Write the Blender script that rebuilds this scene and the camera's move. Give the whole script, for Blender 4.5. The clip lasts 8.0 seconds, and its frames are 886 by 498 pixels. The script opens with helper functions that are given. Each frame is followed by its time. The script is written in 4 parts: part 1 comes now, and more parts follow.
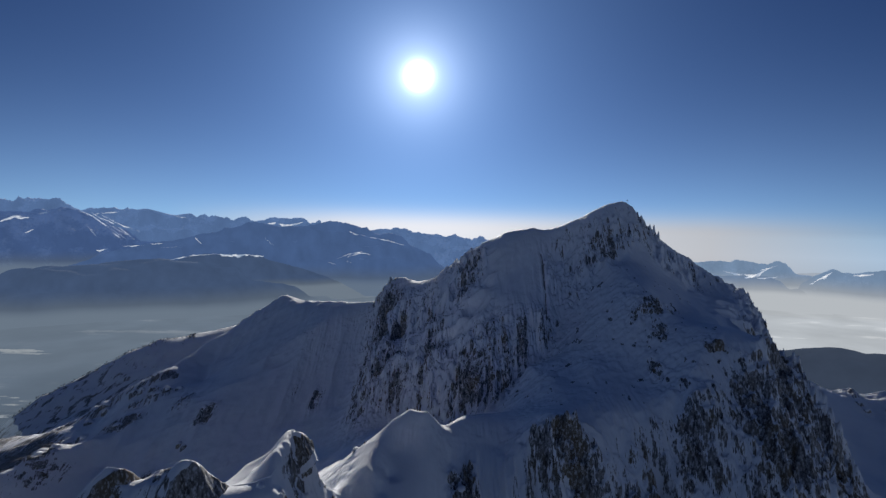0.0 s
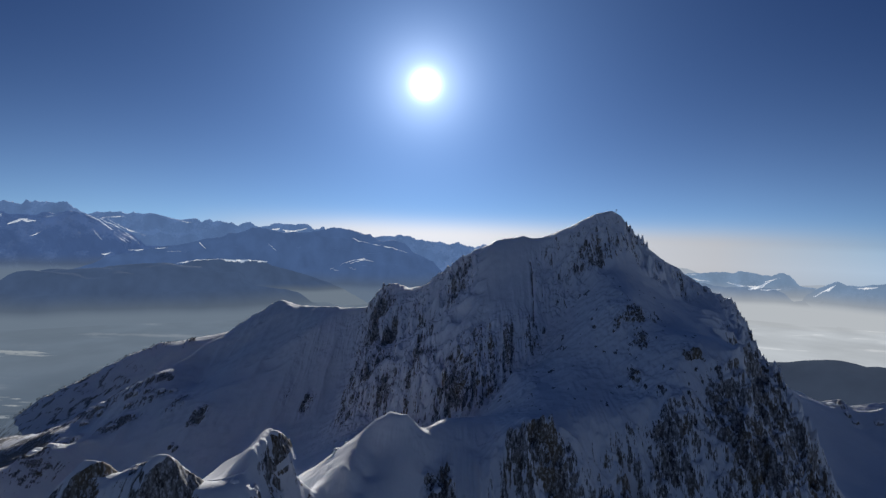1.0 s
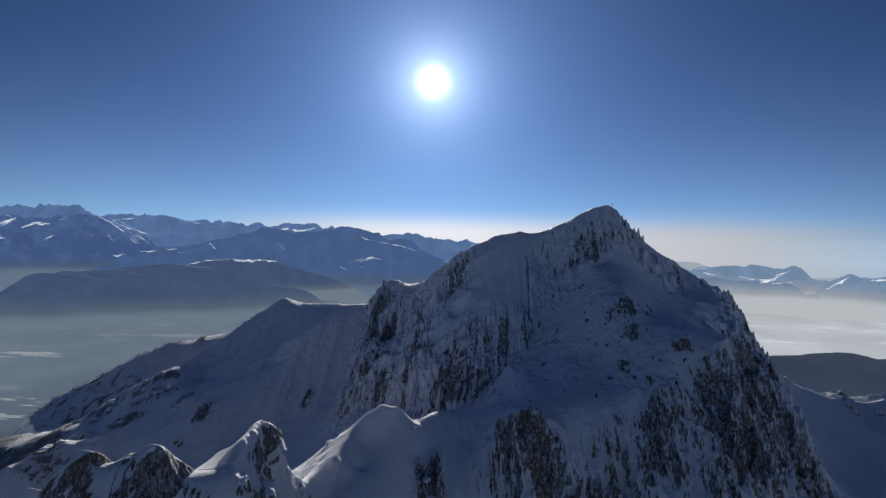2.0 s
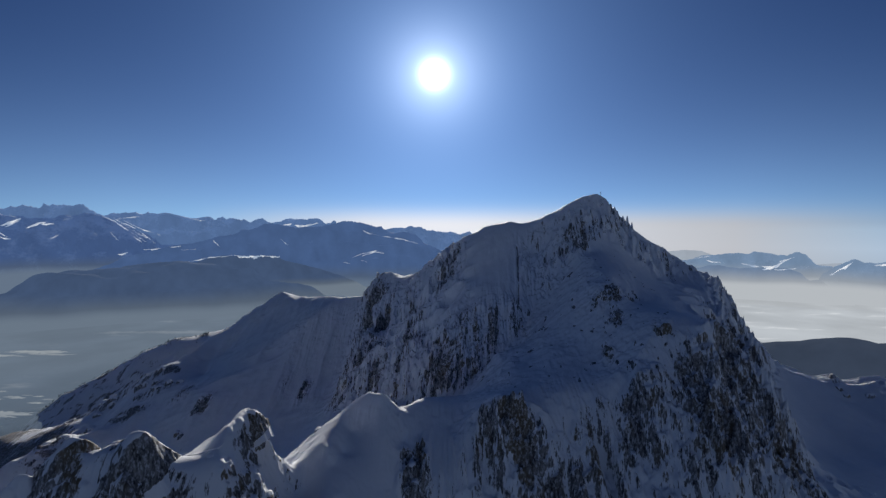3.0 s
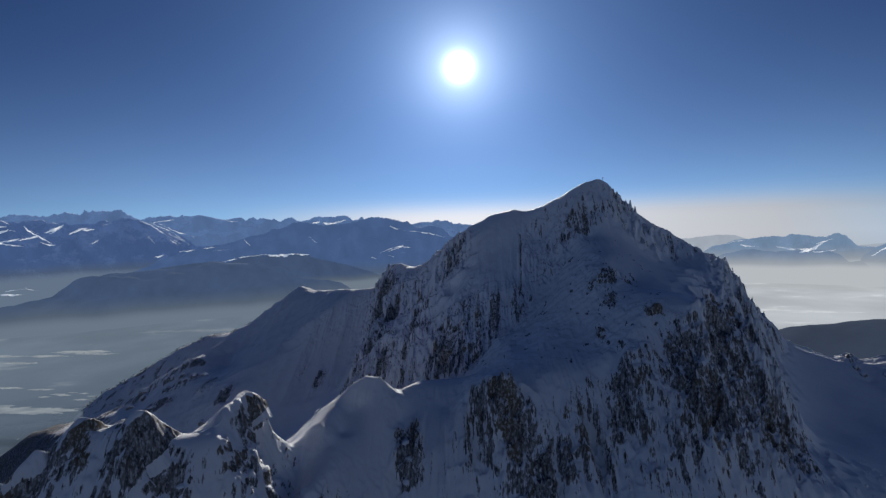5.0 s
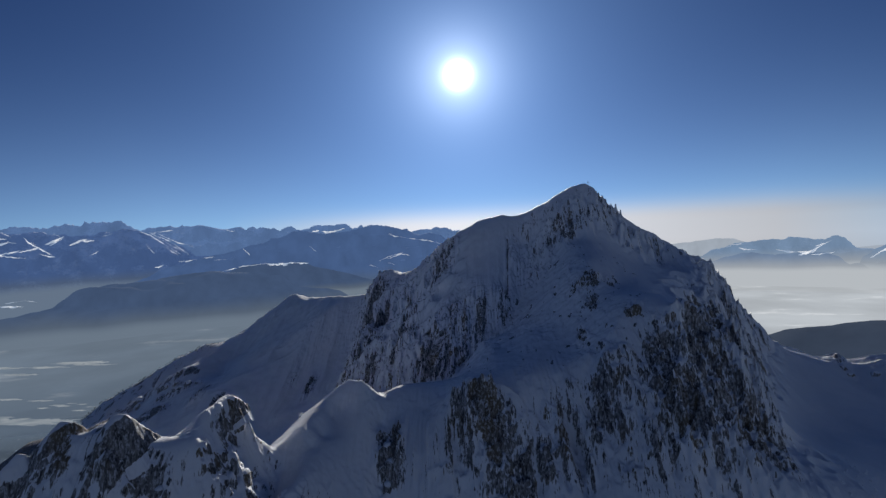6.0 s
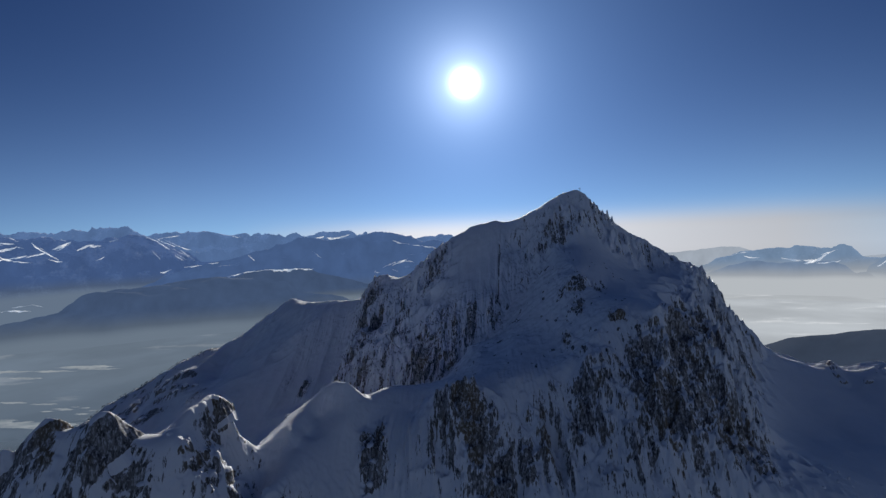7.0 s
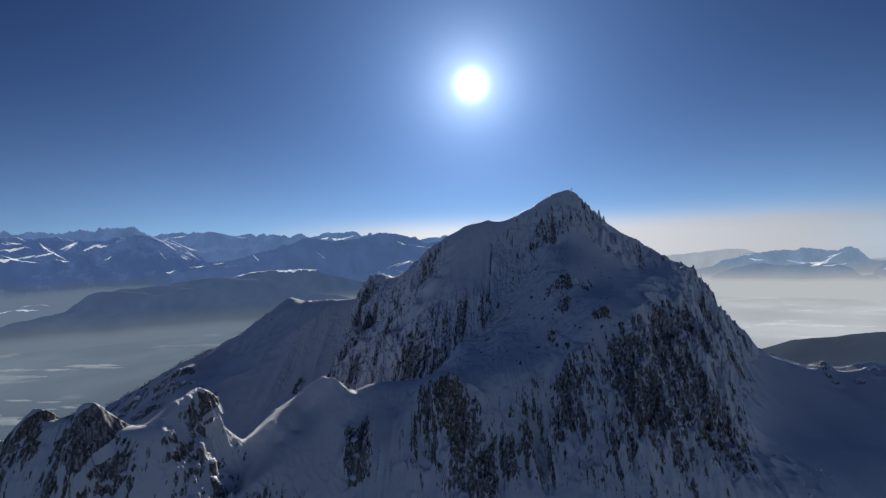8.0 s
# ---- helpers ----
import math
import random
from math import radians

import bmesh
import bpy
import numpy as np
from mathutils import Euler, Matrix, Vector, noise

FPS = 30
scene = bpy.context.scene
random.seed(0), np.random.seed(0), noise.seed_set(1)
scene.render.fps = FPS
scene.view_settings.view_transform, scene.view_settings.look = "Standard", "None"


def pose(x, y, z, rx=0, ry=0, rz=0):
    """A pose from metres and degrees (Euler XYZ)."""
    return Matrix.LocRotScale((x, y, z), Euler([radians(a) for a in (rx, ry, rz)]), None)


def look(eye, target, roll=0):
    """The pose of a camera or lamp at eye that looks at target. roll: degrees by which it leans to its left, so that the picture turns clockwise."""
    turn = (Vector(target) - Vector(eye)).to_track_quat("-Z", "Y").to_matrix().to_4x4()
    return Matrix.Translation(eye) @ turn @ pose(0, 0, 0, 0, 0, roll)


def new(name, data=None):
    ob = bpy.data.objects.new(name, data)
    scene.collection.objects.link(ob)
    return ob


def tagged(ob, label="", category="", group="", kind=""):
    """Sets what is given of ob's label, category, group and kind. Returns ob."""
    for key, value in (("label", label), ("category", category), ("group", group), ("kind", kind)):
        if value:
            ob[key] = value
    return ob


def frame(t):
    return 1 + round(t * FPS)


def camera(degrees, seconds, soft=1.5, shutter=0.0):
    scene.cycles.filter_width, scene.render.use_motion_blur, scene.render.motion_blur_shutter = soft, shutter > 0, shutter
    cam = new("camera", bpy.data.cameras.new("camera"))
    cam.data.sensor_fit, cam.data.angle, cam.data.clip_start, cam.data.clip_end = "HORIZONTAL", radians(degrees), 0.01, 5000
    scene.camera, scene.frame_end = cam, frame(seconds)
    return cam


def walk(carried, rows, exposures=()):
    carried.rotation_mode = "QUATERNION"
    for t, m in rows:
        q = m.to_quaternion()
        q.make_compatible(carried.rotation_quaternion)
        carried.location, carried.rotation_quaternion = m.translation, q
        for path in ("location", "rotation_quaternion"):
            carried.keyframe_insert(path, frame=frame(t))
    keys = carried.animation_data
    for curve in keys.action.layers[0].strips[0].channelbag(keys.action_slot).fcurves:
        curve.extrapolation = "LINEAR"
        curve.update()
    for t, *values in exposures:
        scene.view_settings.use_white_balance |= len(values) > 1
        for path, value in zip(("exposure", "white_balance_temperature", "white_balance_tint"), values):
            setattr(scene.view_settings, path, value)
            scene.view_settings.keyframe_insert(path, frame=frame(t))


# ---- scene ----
cam = camera(78.1, 8.0, 1.4)
METRES, EYE, TILT, LEAN, TURN = 120.0, 450.0, -1.9, -1.3, 0.0
ROWS = [
    (0.0, 0.0, 0.0, 0.0, 0.0, 0.0, -0.0),
    (0.5, 0.0576, -0.038, -0.0026, 0.11, 0.57, -0.2),
    (1.0, 0.1164, -0.0664, -0.0074, 0.5, 0.82, -0.7),
    (1.5, 0.1701, -0.0912, -0.0121, 1.12, 0.75, -0.56),
    (3.0, 0.3401, -0.1683, -0.0345, 2.02, -0.18, 1.12),
    (3.5, 0.3938, -0.1917, -0.0426, 2.6, -0.62, 1.04),
    (4.0, 0.4515, -0.2158, -0.0523, 3.57, -0.81, 1.38),
    (4.5, 0.506, -0.2367, -0.0637, 4.63, -0.91, 2.25),
    (6.0, 0.6787, -0.2945, -0.0962, 5.3, 0.03, 3.66),
    (6.5, 0.7347, -0.3111, -0.1083, 5.38, 0.46, 3.75),
    (7.0, 0.7964, -0.3288, -0.1213, 5.92, 0.82, 3.39),
    (7.5, 0.8527, -0.3436, -0.1341, 6.35, 0.96, 3.12),
    (8.0, 0.9153, -0.3601, -0.1492, 6.55, 1.02, 3.19),
]
walk(cam, [(t, pose(0, 0, EYE, TILT, LEAN, TURN) @ pose(METRES * x, METRES * y, METRES * z, 90 + pitch, roll, yaw)) for t, x, y, z, yaw, pitch, roll in ROWS])

# ---- sky, sun and exposure ----
SUN_AZ, SUN_EL = -2.9, 15.6          # degrees: east of the view's axis, above the horizon
sun_dir = Vector((math.sin(radians(SUN_AZ)) * math.cos(radians(SUN_EL)), math.cos(radians(SUN_AZ)) * math.cos(radians(SUN_EL)), math.sin(radians(SUN_EL))))

world = bpy.data.worlds.new("winter_sky")
scene.world = world
world.use_nodes = True
wn, wl = world.node_tree.nodes, world.node_tree.links
wn.clear()


def wmath(op, a, b=None, clamp=False):
    n = wn.new("ShaderNodeMath")
    n.operation, n.use_clamp = op, clamp
    for i, v in enumerate((a, b)):
        if v is None:
            continue
        if hasattr(v, "links"):
            wl.new(v, n.inputs[i])
        else:
            n.inputs[i].default_value = v
    return n.outputs[0]


sky = wn.new("ShaderNodeTexSky")
sky.sky_type, sky.sun_disc = "NISHITA", False
sky.sun_elevation, sky.sun_rotation = radians(SUN_EL), radians(SUN_AZ)
sky.altitude, sky.air_density, sky.dust_density, sky.ozone_density = 2500, 0.8, 0.1, 4.0
SKY = 0.028
coord = wn.new("ShaderNodeTexCoord")
dot = wn.new("ShaderNodeVectorMath")
dot.operation = "DOT_PRODUCT"
wl.new(coord.outputs["Generated"], dot.inputs[0])
dot.inputs[1].default_value = sun_dir
away = wmath("MULTIPLY", wmath("ARCCOSINE", wmath("MINIMUM", dot.outputs["Value"], 1.0)), 57.2958)  # degrees from the sun
# the overexposed sun and its aureole
core = wmath("MULTIPLY", wmath("EXPONENT", wmath("MULTIPLY", wmath("POWER", wmath("DIVIDE", away, 1.0), 2.0), -1.0)), 4.0)
sunward = wmath("DIVIDE", wmath("SUBTRACT", dot.outputs["Value"], 0.15), 0.7, True)
halo = wmath("ADD", wmath("MULTIPLY", wmath("EXPONENT", wmath("MULTIPLY", away, -0.2)), 0.16), wmath("MULTIPLY", wmath("EXPONENT", wmath("MULTIPLY", away, -0.08)), 0.64))
glow = wn.new("ShaderNodeBackground")
glow.inputs[0].default_value = (0.295, 0.53, 1.0, 1)
wl.new(halo, glow.inputs[1])
disc = wn.new("ShaderNodeBackground")
disc.inputs[0].default_value = (0.8, 0.9, 1.0, 1)
wl.new(wmath("ADD", core, wmath("MULTIPLY", wmath("EXPONENT", wmath("MULTIPLY", away, -0.46)), 1.25)), disc.inputs[1])
back = wn.new("ShaderNodeBackground")
tint = wn.new("ShaderNodeMix")
tint.data_type, tint.blend_type = "RGBA", "MULTIPLY"
tint.inputs[0].default_value = 1.0
wl.new(sky.outputs[0], tint.inputs[6])
clear = wn.new("ShaderNodeMix")
clear.data_type = "RGBA"
wl.new(wmath("MULTIPLY", wmath("ADD", dot.outputs["Value"], 0.2), 1.6, True), clear.inputs[0])
clear.inputs[6].default_value = (0.34, 0.46, 0.70, 1)
clear.inputs[7].default_value = (0.27, 0.54, 1.04, 1)
wl.new(clear.outputs[2], tint.inputs[7])
wl.new(tint.outputs[2], back.inputs[0])
back.inputs[1].default_value = SKY
# the haze that lies along the whole horizon
sep = wn.new("ShaderNodeSeparateXYZ")
wl.new(coord.outputs["Generated"], sep.inputs[0])
height = wmath("MULTIPLY", sep.outputs[2], 57.2958)
band = wmath("EXPONENT", wmath("MULTIPLY", wmath("POWER", wmath("DIVIDE", wmath("MAXIMUM", wmath("SUBTRACT", height, 0.2), 0.0), 1.5), 2.0), -1.0))
haze = wn.new("ShaderNodeBackground")
haze.inputs[0].default_value = (0.74, 0.7, 0.69, 1)
east = wn.new("ShaderNodeVectorMath")
east.operation = "DOT_PRODUCT"
wl.new(coord.outputs["Generated"], east.inputs[0])
east.inputs[1].default_value = (0.139, 0.99, 0.0)
veil = wmath("MULTIPLY", wmath("MULTIPLY", band, 0.8), wmath("DIVIDE", wmath("SUBTRACT", east.outputs["Value"], 0.82), 0.13, True))
wl.new(wmath("ADD", 0.56, wmath("MULTIPLY", wmath("EXPONENT", wmath("MULTIPLY", away, -0.085)), 2.6)), haze.inputs[1])
wide = wn.new("ShaderNodeBackground")
wide.inputs[0].default_value = (0.46, 0.73, 0.97, 1)
wl.new(wmath("MULTIPLY", wmath("EXPONENT", wmath("MULTIPLY", wmath("ABSOLUTE", height), -0.16)), wmath("MULTIPLY", sunward, 0.5)), wide.inputs[1])
under = wn.new("ShaderNodeBackground")
under.inputs[0].default_value = (0.24, 0.27, 0.31, 1)
wl.new(wmath("MULTIPLY", wmath("DIVIDE", wmath("SUBTRACT", 0.6, height), 2.2, True), wmath("ADD", wmath("MULTIPLY", sunward, 0.85), 0.15)), under.inputs[1])
add1, wout = wn.new("ShaderNodeAddShader"), wn.new("ShaderNodeOutputWorld")
wl.new(back.outputs[0], add1.inputs[0])
wl.new(glow.outputs[0], add1.inputs[1])
add3 = wn.new("ShaderNodeAddShader")
wl.new(add1.outputs[0], add3.inputs[0])
wl.new(disc.outputs[0], add3.inputs[1])
add4 = wn.new("ShaderNodeAddShader")
wl.new(add3.outputs[0], add4.inputs[0])
wl.new(under.outputs[0], add4.inputs[1])
add5 = wn.new("ShaderNodeAddShader")
wl.new(add4.outputs[0], add5.inputs[0])
wl.new(wide.outputs[0], add5.inputs[1])
blend = wn.new("ShaderNodeMixShader")
wl.new(veil, blend.inputs[0])
wl.new(add5.outputs[0], blend.inputs[1])
wl.new(haze.outputs[0], blend.inputs[2])
# the pale belt of the sky opposite the sun
belt = wn.new("ShaderNodeBackground")
belt.inputs[0].default_value = (0.40, 0.56, 0.96, 1)
wl.new(wmath("MULTIPLY", wmath("EXPONENT", wmath("MULTIPLY", wmath("ABSOLUTE", height), -0.07)), wmath("MULTIPLY", wmath("DIVIDE", wmath("SUBTRACT", 0.2, dot.outputs["Value"]), 0.7, True), 0.28)), belt.inputs[1])
add6 = wn.new("ShaderNodeAddShader")
wl.new(blend.outputs[0], add6.inputs[0])
wl.new(belt.outputs[0], add6.inputs[1])
wl.new(add6.outputs[0], wout.inputs[0])

lamp = bpy.data.lights.new("sun", "SUN")
lamp.energy, lamp.angle, lamp.color = 4.5, radians(0.53), (1.0, 0.96, 0.9)
new("sun", lamp).matrix_world = look(sun_dir * 3000, (0, 0, 0))
scene.view_settings.exposure = 0.0


# ---- materials ----
class Nodes:
    """A small builder for node materials."""

    def __init__(self, name):
        self.mat = bpy.data.materials.new(name)
        self.mat.use_nodes = True
        self.n, self.l = self.mat.node_tree.nodes, self.mat.node_tree.links
        self.n.clear()
        self.out = self.n.new("ShaderNodeOutputMaterial")
        self.geo = self.n.new("ShaderNodeNewGeometry")
        self.pos = self.geo.outputs["Position"]

    def put(self, socket, v):
        if hasattr(v, "links"):
            self.l.new(v, socket)
        else:
            socket.default_value = v

    def math(self, op, a, b=0.0, clamp=False):
        n = self.n.new("ShaderNodeMath")
        n.operation, n.use_clamp = op, clamp
        self.put(n.inputs[0], a)
        self.put(n.inputs[1], b)
        return n.outputs[0]

    def ramp(self, v, lo, hi):
        n = self.n.new("ShaderNodeMapRange")
        n.interpolation_type = "SMOOTHSTEP"
        self.put(n.inputs[0], v)
        n.inputs[1].default_value, n.inputs[2].default_value = lo, hi
        return n.outputs[0]

    def noise(self, size, detail=4.0, stretch=(1, 1, 1), rough=0.55):
        m = self.n.new("ShaderNodeVectorMath")
        m.operation = "MULTIPLY"
        self.l.new(self.pos, m.inputs[0])
        m.inputs[1].default_value = [k / size for k in stretch]
        n = self.n.new("ShaderNodeTexNoise")
        n.inputs["Scale"].default_value, n.inputs["Detail"].default_value, n.inputs["Roughness"].default_value = 1.0, detail, rough
        self.l.new(m.outputs[0], n.inputs["Vector"])
        return n.outputs["Fac"]

    def mix(self, f, a, b):
        n = self.n.new("ShaderNodeMix")
        n.data_type = "RGBA"
        self.put(n.inputs[0], f)
        for i, v in ((6, a), (7, b)):
            self.put(n.inputs[i], v if hasattr(v, "links") else (*v, 1))
        return n.outputs[2]

    def attribute(self, name):
        n = self.n.new("ShaderNodeAttribute")
        n.attribute_name = name
        return n.outputs["Fac"]

    def bump(self, height, distance, strength=1.0):
        n = self.n.new("ShaderNodeBump")
        n.inputs["Strength"].default_value, n.inputs["Distance"].default_value = strength, distance
        self.l.new(height, n.inputs["Height"])
        return n.outputs[0]

    def surface(self, colour, rough=0.8, normal=None, metal=0.0):
        n = self.n.new("ShaderNodeBsdfPrincipled")
        self.put(n.inputs["Base Color"], colour if hasattr(colour, "links") else (*colour, 1))
        self.put(n.inputs["Roughness"], rough)
        n.inputs["Metallic"].default_value = metal
        n.inputs["Specular IOR Level"].default_value = 0.25
        if normal:
            self.l.new(normal, n.inputs["Normal"])
        return n.outputs[0]

    def end(self, shader):
        self.l.new(shader, self.out.inputs[0])
        return self.mat


def alpine_material():
    """Wind-packed snow over grey and ochre limestone; the snow cover comes from the mesh, its ragged streaks follow the fall line."""
    k = Nodes("snow_and_rock")
    coarse = k.noise(4.2, 4.0, (1, 0.16, 0.09), 0.6)
    streak = k.noise(1.15, 6.0, (1, 0.2, 0.11), 0.66)
    fleck = k.noise(1.15, 4.0, (1, 0.8, 0.45), 0.65)
    wander = k.math("ADD", k.math("MULTIPLY", k.math("SUBTRACT", coarse, 0.5), 2.7), k.math("MULTIPLY", k.math("SUBTRACT", streak, 0.5), 2.3))
    wander = k.math("ADD", wander, k.math("MULTIPLY", k.math("SUBTRACT", fleck, 0.5), 1.05))
    snow = k.ramp(k.math("ADD", k.attribute("snow"), wander), 0.34, 0.64)
    rock = k.mix(k.ramp(k.noise(1.7, 7.0, (1, 0.4, 0.2), 0.68), 0.36, 0.64), (0.034, 0.033, 0.035), (0.25, 0.245, 0.245))
    rock = k.mix(k.math("MULTIPLY", k.ramp(k.noise(17.0, 4.0, (1, 1, 0.45)), 0.48, 0.64), 0.72), rock, (0.15, 0.112, 0.062))
    rock = k.mix(k.math("MULTIPLY", k.ramp(fleck, 0.47, 0.64), 0.6), rock, (0.7, 0.72, 0.76))
    white = k.mix(k.noise(14.0, 4.0), (0.77, 0.79, 0.83), (0.87, 0.88, 0.9))
    normal = k.bump(k.math("ADD", k.math("MULTIPLY", streak, 0.4), k.math("MULTIPLY", k.noise(6.0, 6.0, (1, 0.6, 0.6), 0.6), 1.0)), 0.5, 0.8)
    return k.end(k.surface(k.mix(snow, rock, white), 0.75, normal))


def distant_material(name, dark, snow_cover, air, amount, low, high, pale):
    """A far range of forest, rock and snow; haze is painted in as emission, paler towards the valley."""
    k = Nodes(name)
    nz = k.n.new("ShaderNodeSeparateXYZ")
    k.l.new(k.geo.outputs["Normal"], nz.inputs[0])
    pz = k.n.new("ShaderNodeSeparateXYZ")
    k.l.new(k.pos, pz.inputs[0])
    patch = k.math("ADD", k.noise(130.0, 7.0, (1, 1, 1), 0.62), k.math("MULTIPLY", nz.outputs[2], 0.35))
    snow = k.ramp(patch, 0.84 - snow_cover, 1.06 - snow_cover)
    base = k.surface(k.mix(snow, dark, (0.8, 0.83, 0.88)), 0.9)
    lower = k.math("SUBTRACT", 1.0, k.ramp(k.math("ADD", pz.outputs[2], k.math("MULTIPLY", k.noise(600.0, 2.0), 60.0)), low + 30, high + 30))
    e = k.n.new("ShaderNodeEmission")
    # gully relief is painted as light and dark noise in the emission
    gully_shade = k.noise(110.0, 6.0, (1, 1, 0.45), 0.6)
    k.l.new(k.math("ADD", 0.72, k.math("MULTIPLY", k.math("ADD", 0.5, k.math("MULTIPLY", k.math("SUBTRACT", gully_shade, 0.5), k.math("SUBTRACT", 1.0, lower))), 0.56)), e.inputs[1])
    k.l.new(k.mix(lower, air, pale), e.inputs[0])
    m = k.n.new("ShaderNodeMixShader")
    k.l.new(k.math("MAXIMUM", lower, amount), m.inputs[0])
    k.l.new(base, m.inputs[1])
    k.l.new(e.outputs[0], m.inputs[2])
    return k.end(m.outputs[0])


# emission colours that imitate lit haze, grey western and bright eastern
PALE_HAZE_GLOW, BRIGHT_HAZE_GLOW = (0.14, 0.182, 0.236), (0.46, 0.49, 0.52)


def valley_material():
    """Valley floor: dark woods, grey towns and snowy fields."""
    k = Nodes("valley_floor")
    woods = k.ramp(k.noise(420.0, 6.0, (1, 0.6, 1)), 0.45, 0.6)
    c = k.mix(woods, (0.07, 0.08, 0.075), (0.035, 0.045, 0.04))
    c = k.mix(k.ramp(k.noise(520.0, 5.0, (0.5, 1.4, 1)), 0.66, 0.72), c, (0.75, 0.78, 0.82))
    c = k.mix(k.ramp(k.noise(26.0, 3.0), 0.66, 0.72), c, (0.6, 0.6, 0.6))
    return k.end(k.surface(c, 0.9))


def mist_material():
    """A half-clear pale sheet that stands in for valley haze, denser towards the east."""
    k = Nodes("valley_haze_sheet")
    px = k.n.new("ShaderNodeSeparateXYZ")
    k.l.new(k.pos, px.inputs[0])
    t = k.n.new("ShaderNodeBsdfTransparent")
    d = k.n.new("ShaderNodeBsdfDiffuse")
    d.inputs[0].default_value = (0.5, 0.68, 0.92, 1)
    m = k.n.new("ShaderNodeMixShader")
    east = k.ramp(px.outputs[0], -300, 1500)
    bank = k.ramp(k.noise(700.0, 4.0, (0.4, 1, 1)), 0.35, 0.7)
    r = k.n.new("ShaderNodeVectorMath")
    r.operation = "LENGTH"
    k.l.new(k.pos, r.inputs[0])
    # sheet left clear nearby and behind the walk, which lowers bounced light there
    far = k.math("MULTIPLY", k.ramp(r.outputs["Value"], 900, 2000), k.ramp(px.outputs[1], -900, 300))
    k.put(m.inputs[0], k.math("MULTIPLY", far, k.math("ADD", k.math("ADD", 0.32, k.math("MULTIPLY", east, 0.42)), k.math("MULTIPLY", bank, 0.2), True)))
    k.l.new(t.outputs[0], m.inputs[1])
    k.l.new(d.outputs[0], m.inputs[2])
    return k.end(m.outputs[0])


def forest_material():
    k = Nodes("winter_forest")
    c = k.mix(k.ramp(k.noise(18.0, 6.0), 0.35, 0.7), (0.06, 0.075, 0.09), (0.1, 0.12, 0.14))
    return k.end(k.surface(c, 0.9, k.bump(k.noise(9.0, 4.0), 4.0)))


def plain_material(name, colour, rough=0.5, metal=0.0):
    k = Nodes(name)
    c = k.mix(k.noise(0.2, 4.0), [v * 0.75 for v in colour], colour)
    return k.end(k.surface(c, rough, None, metal))


SNOW_ROCK = alpine_material()
VALLEY, MIST, FOREST = valley_material(), mist_material(), forest_material()
IRON = plain_material("weathered_iron", (0.06, 0.055, 0.05), 0.55, 0.6)


# ---- noise on arrays ----
def hashed(i, j, k, seed):
    h = (i.astype(np.uint32) * np.uint32(374761393) + j.astype(np.uint32) * np.uint32(668265263) + k.astype(np.uint32) * np.uint32(2147483647) + np.uint32(seed * 1013904223 % 2**32))
    h = (h ^ (h >> np.uint32(13))) * np.uint32(1274126177)
    h = h ^ (h >> np.uint32(16))
    h = h * np.uint32(2246822519)
    return ((h ^ (h >> np.uint32(15))) & np.uint32(0xFFFFFF)).astype(np.float64) / 0xFFFFFF


def value_noise(x, y, z, seed):
    """Smooth noise from 0 to 1 at the points x, y, z."""
    fx, fy, fz = np.floor(x), np.floor(y), np.floor(z)
    i, j, k = fx.astype(np.int64), fy.astype(np.int64), fz.astype(np.int64)
    u, v, w = x - fx, y - fy, z - fz
    u, v, w = (a * a * a * (a * (a * 6 - 15) + 10) for a in (u, v, w))
    total = 0.0
    for a in (0, 1):
        for b in (0, 1):
            for c in (0, 1):
                total = total + hashed(i + a, j + b, k + c, seed) * (u if a else 1 - u) * (v if b else 1 - v) * (w if c else 1 - w)
    return total


def fractal(x, y, z, seed, octaves=5, gain=0.5, ridged=False):
    total, amp, norm = 0.0, 1.0, 0.0
    for o in range(octaves):
        n = value_noise(x * 2**o + 17.3 * o, y * 2**o + 5.1 * o, z * 2**o, seed + o)
        total = total + amp * (1 - abs(2 * n - 1) if ridged else n)
        norm, amp = norm + amp, amp * gain
    return total / norm


def smooth(v, lo, hi):
    t = np.clip((v - lo) / (hi - lo), 0, 1)
    return t * t * (3 - 2 * t)


def grid_mesh(name, X, Y, Z, keep=None, floats=()):
    """A mesh from a grid of places; keep chooses its faces, floats are (name, values) kept on its points."""
    rows, cols = X.shape
    idx = np.arange(rows * cols).reshape(rows, cols)
    quads = np.stack((idx[:-1, :-1], idx[:-1, 1:], idx[1:, 1:], idx[1:, :-1]), -1).reshape(-1, 4)
    if keep is not None:
        quads = quads[keep.ravel()]
    used, quads = np.unique(quads, return_inverse=True)
    quads = quads.reshape(-1, 4)
    me = bpy.data.meshes.new(name)
    me.vertices.add(len(used))
    me.vertices.foreach_set("co", np.stack((X, Y, Z), -1).reshape(-1, 3)[used].astype(np.float32).ravel())
    me.loops.add(quads.size)
    me.loops.foreach_set("vertex_index", quads.ravel().astype(np.int32))
    me.polygons.add(len(quads))
    me.polygons.foreach_set("loop_start", np.arange(0, quads.size, 4, dtype=np.int32))
    me.polygons.foreach_set("loop_total", np.full(len(quads), 4, dtype=np.int32))
    me.polygons.foreach_set("use_smooth", np.ones(len(quads), dtype=bool))
    for key, values in floats:
        me.attributes.new(key, "FLOAT", "POINT").data.foreach_set("value", values.ravel()[used].astype(np.float32))
    me.update(calc_edges=True)
    me.validate()
    return me


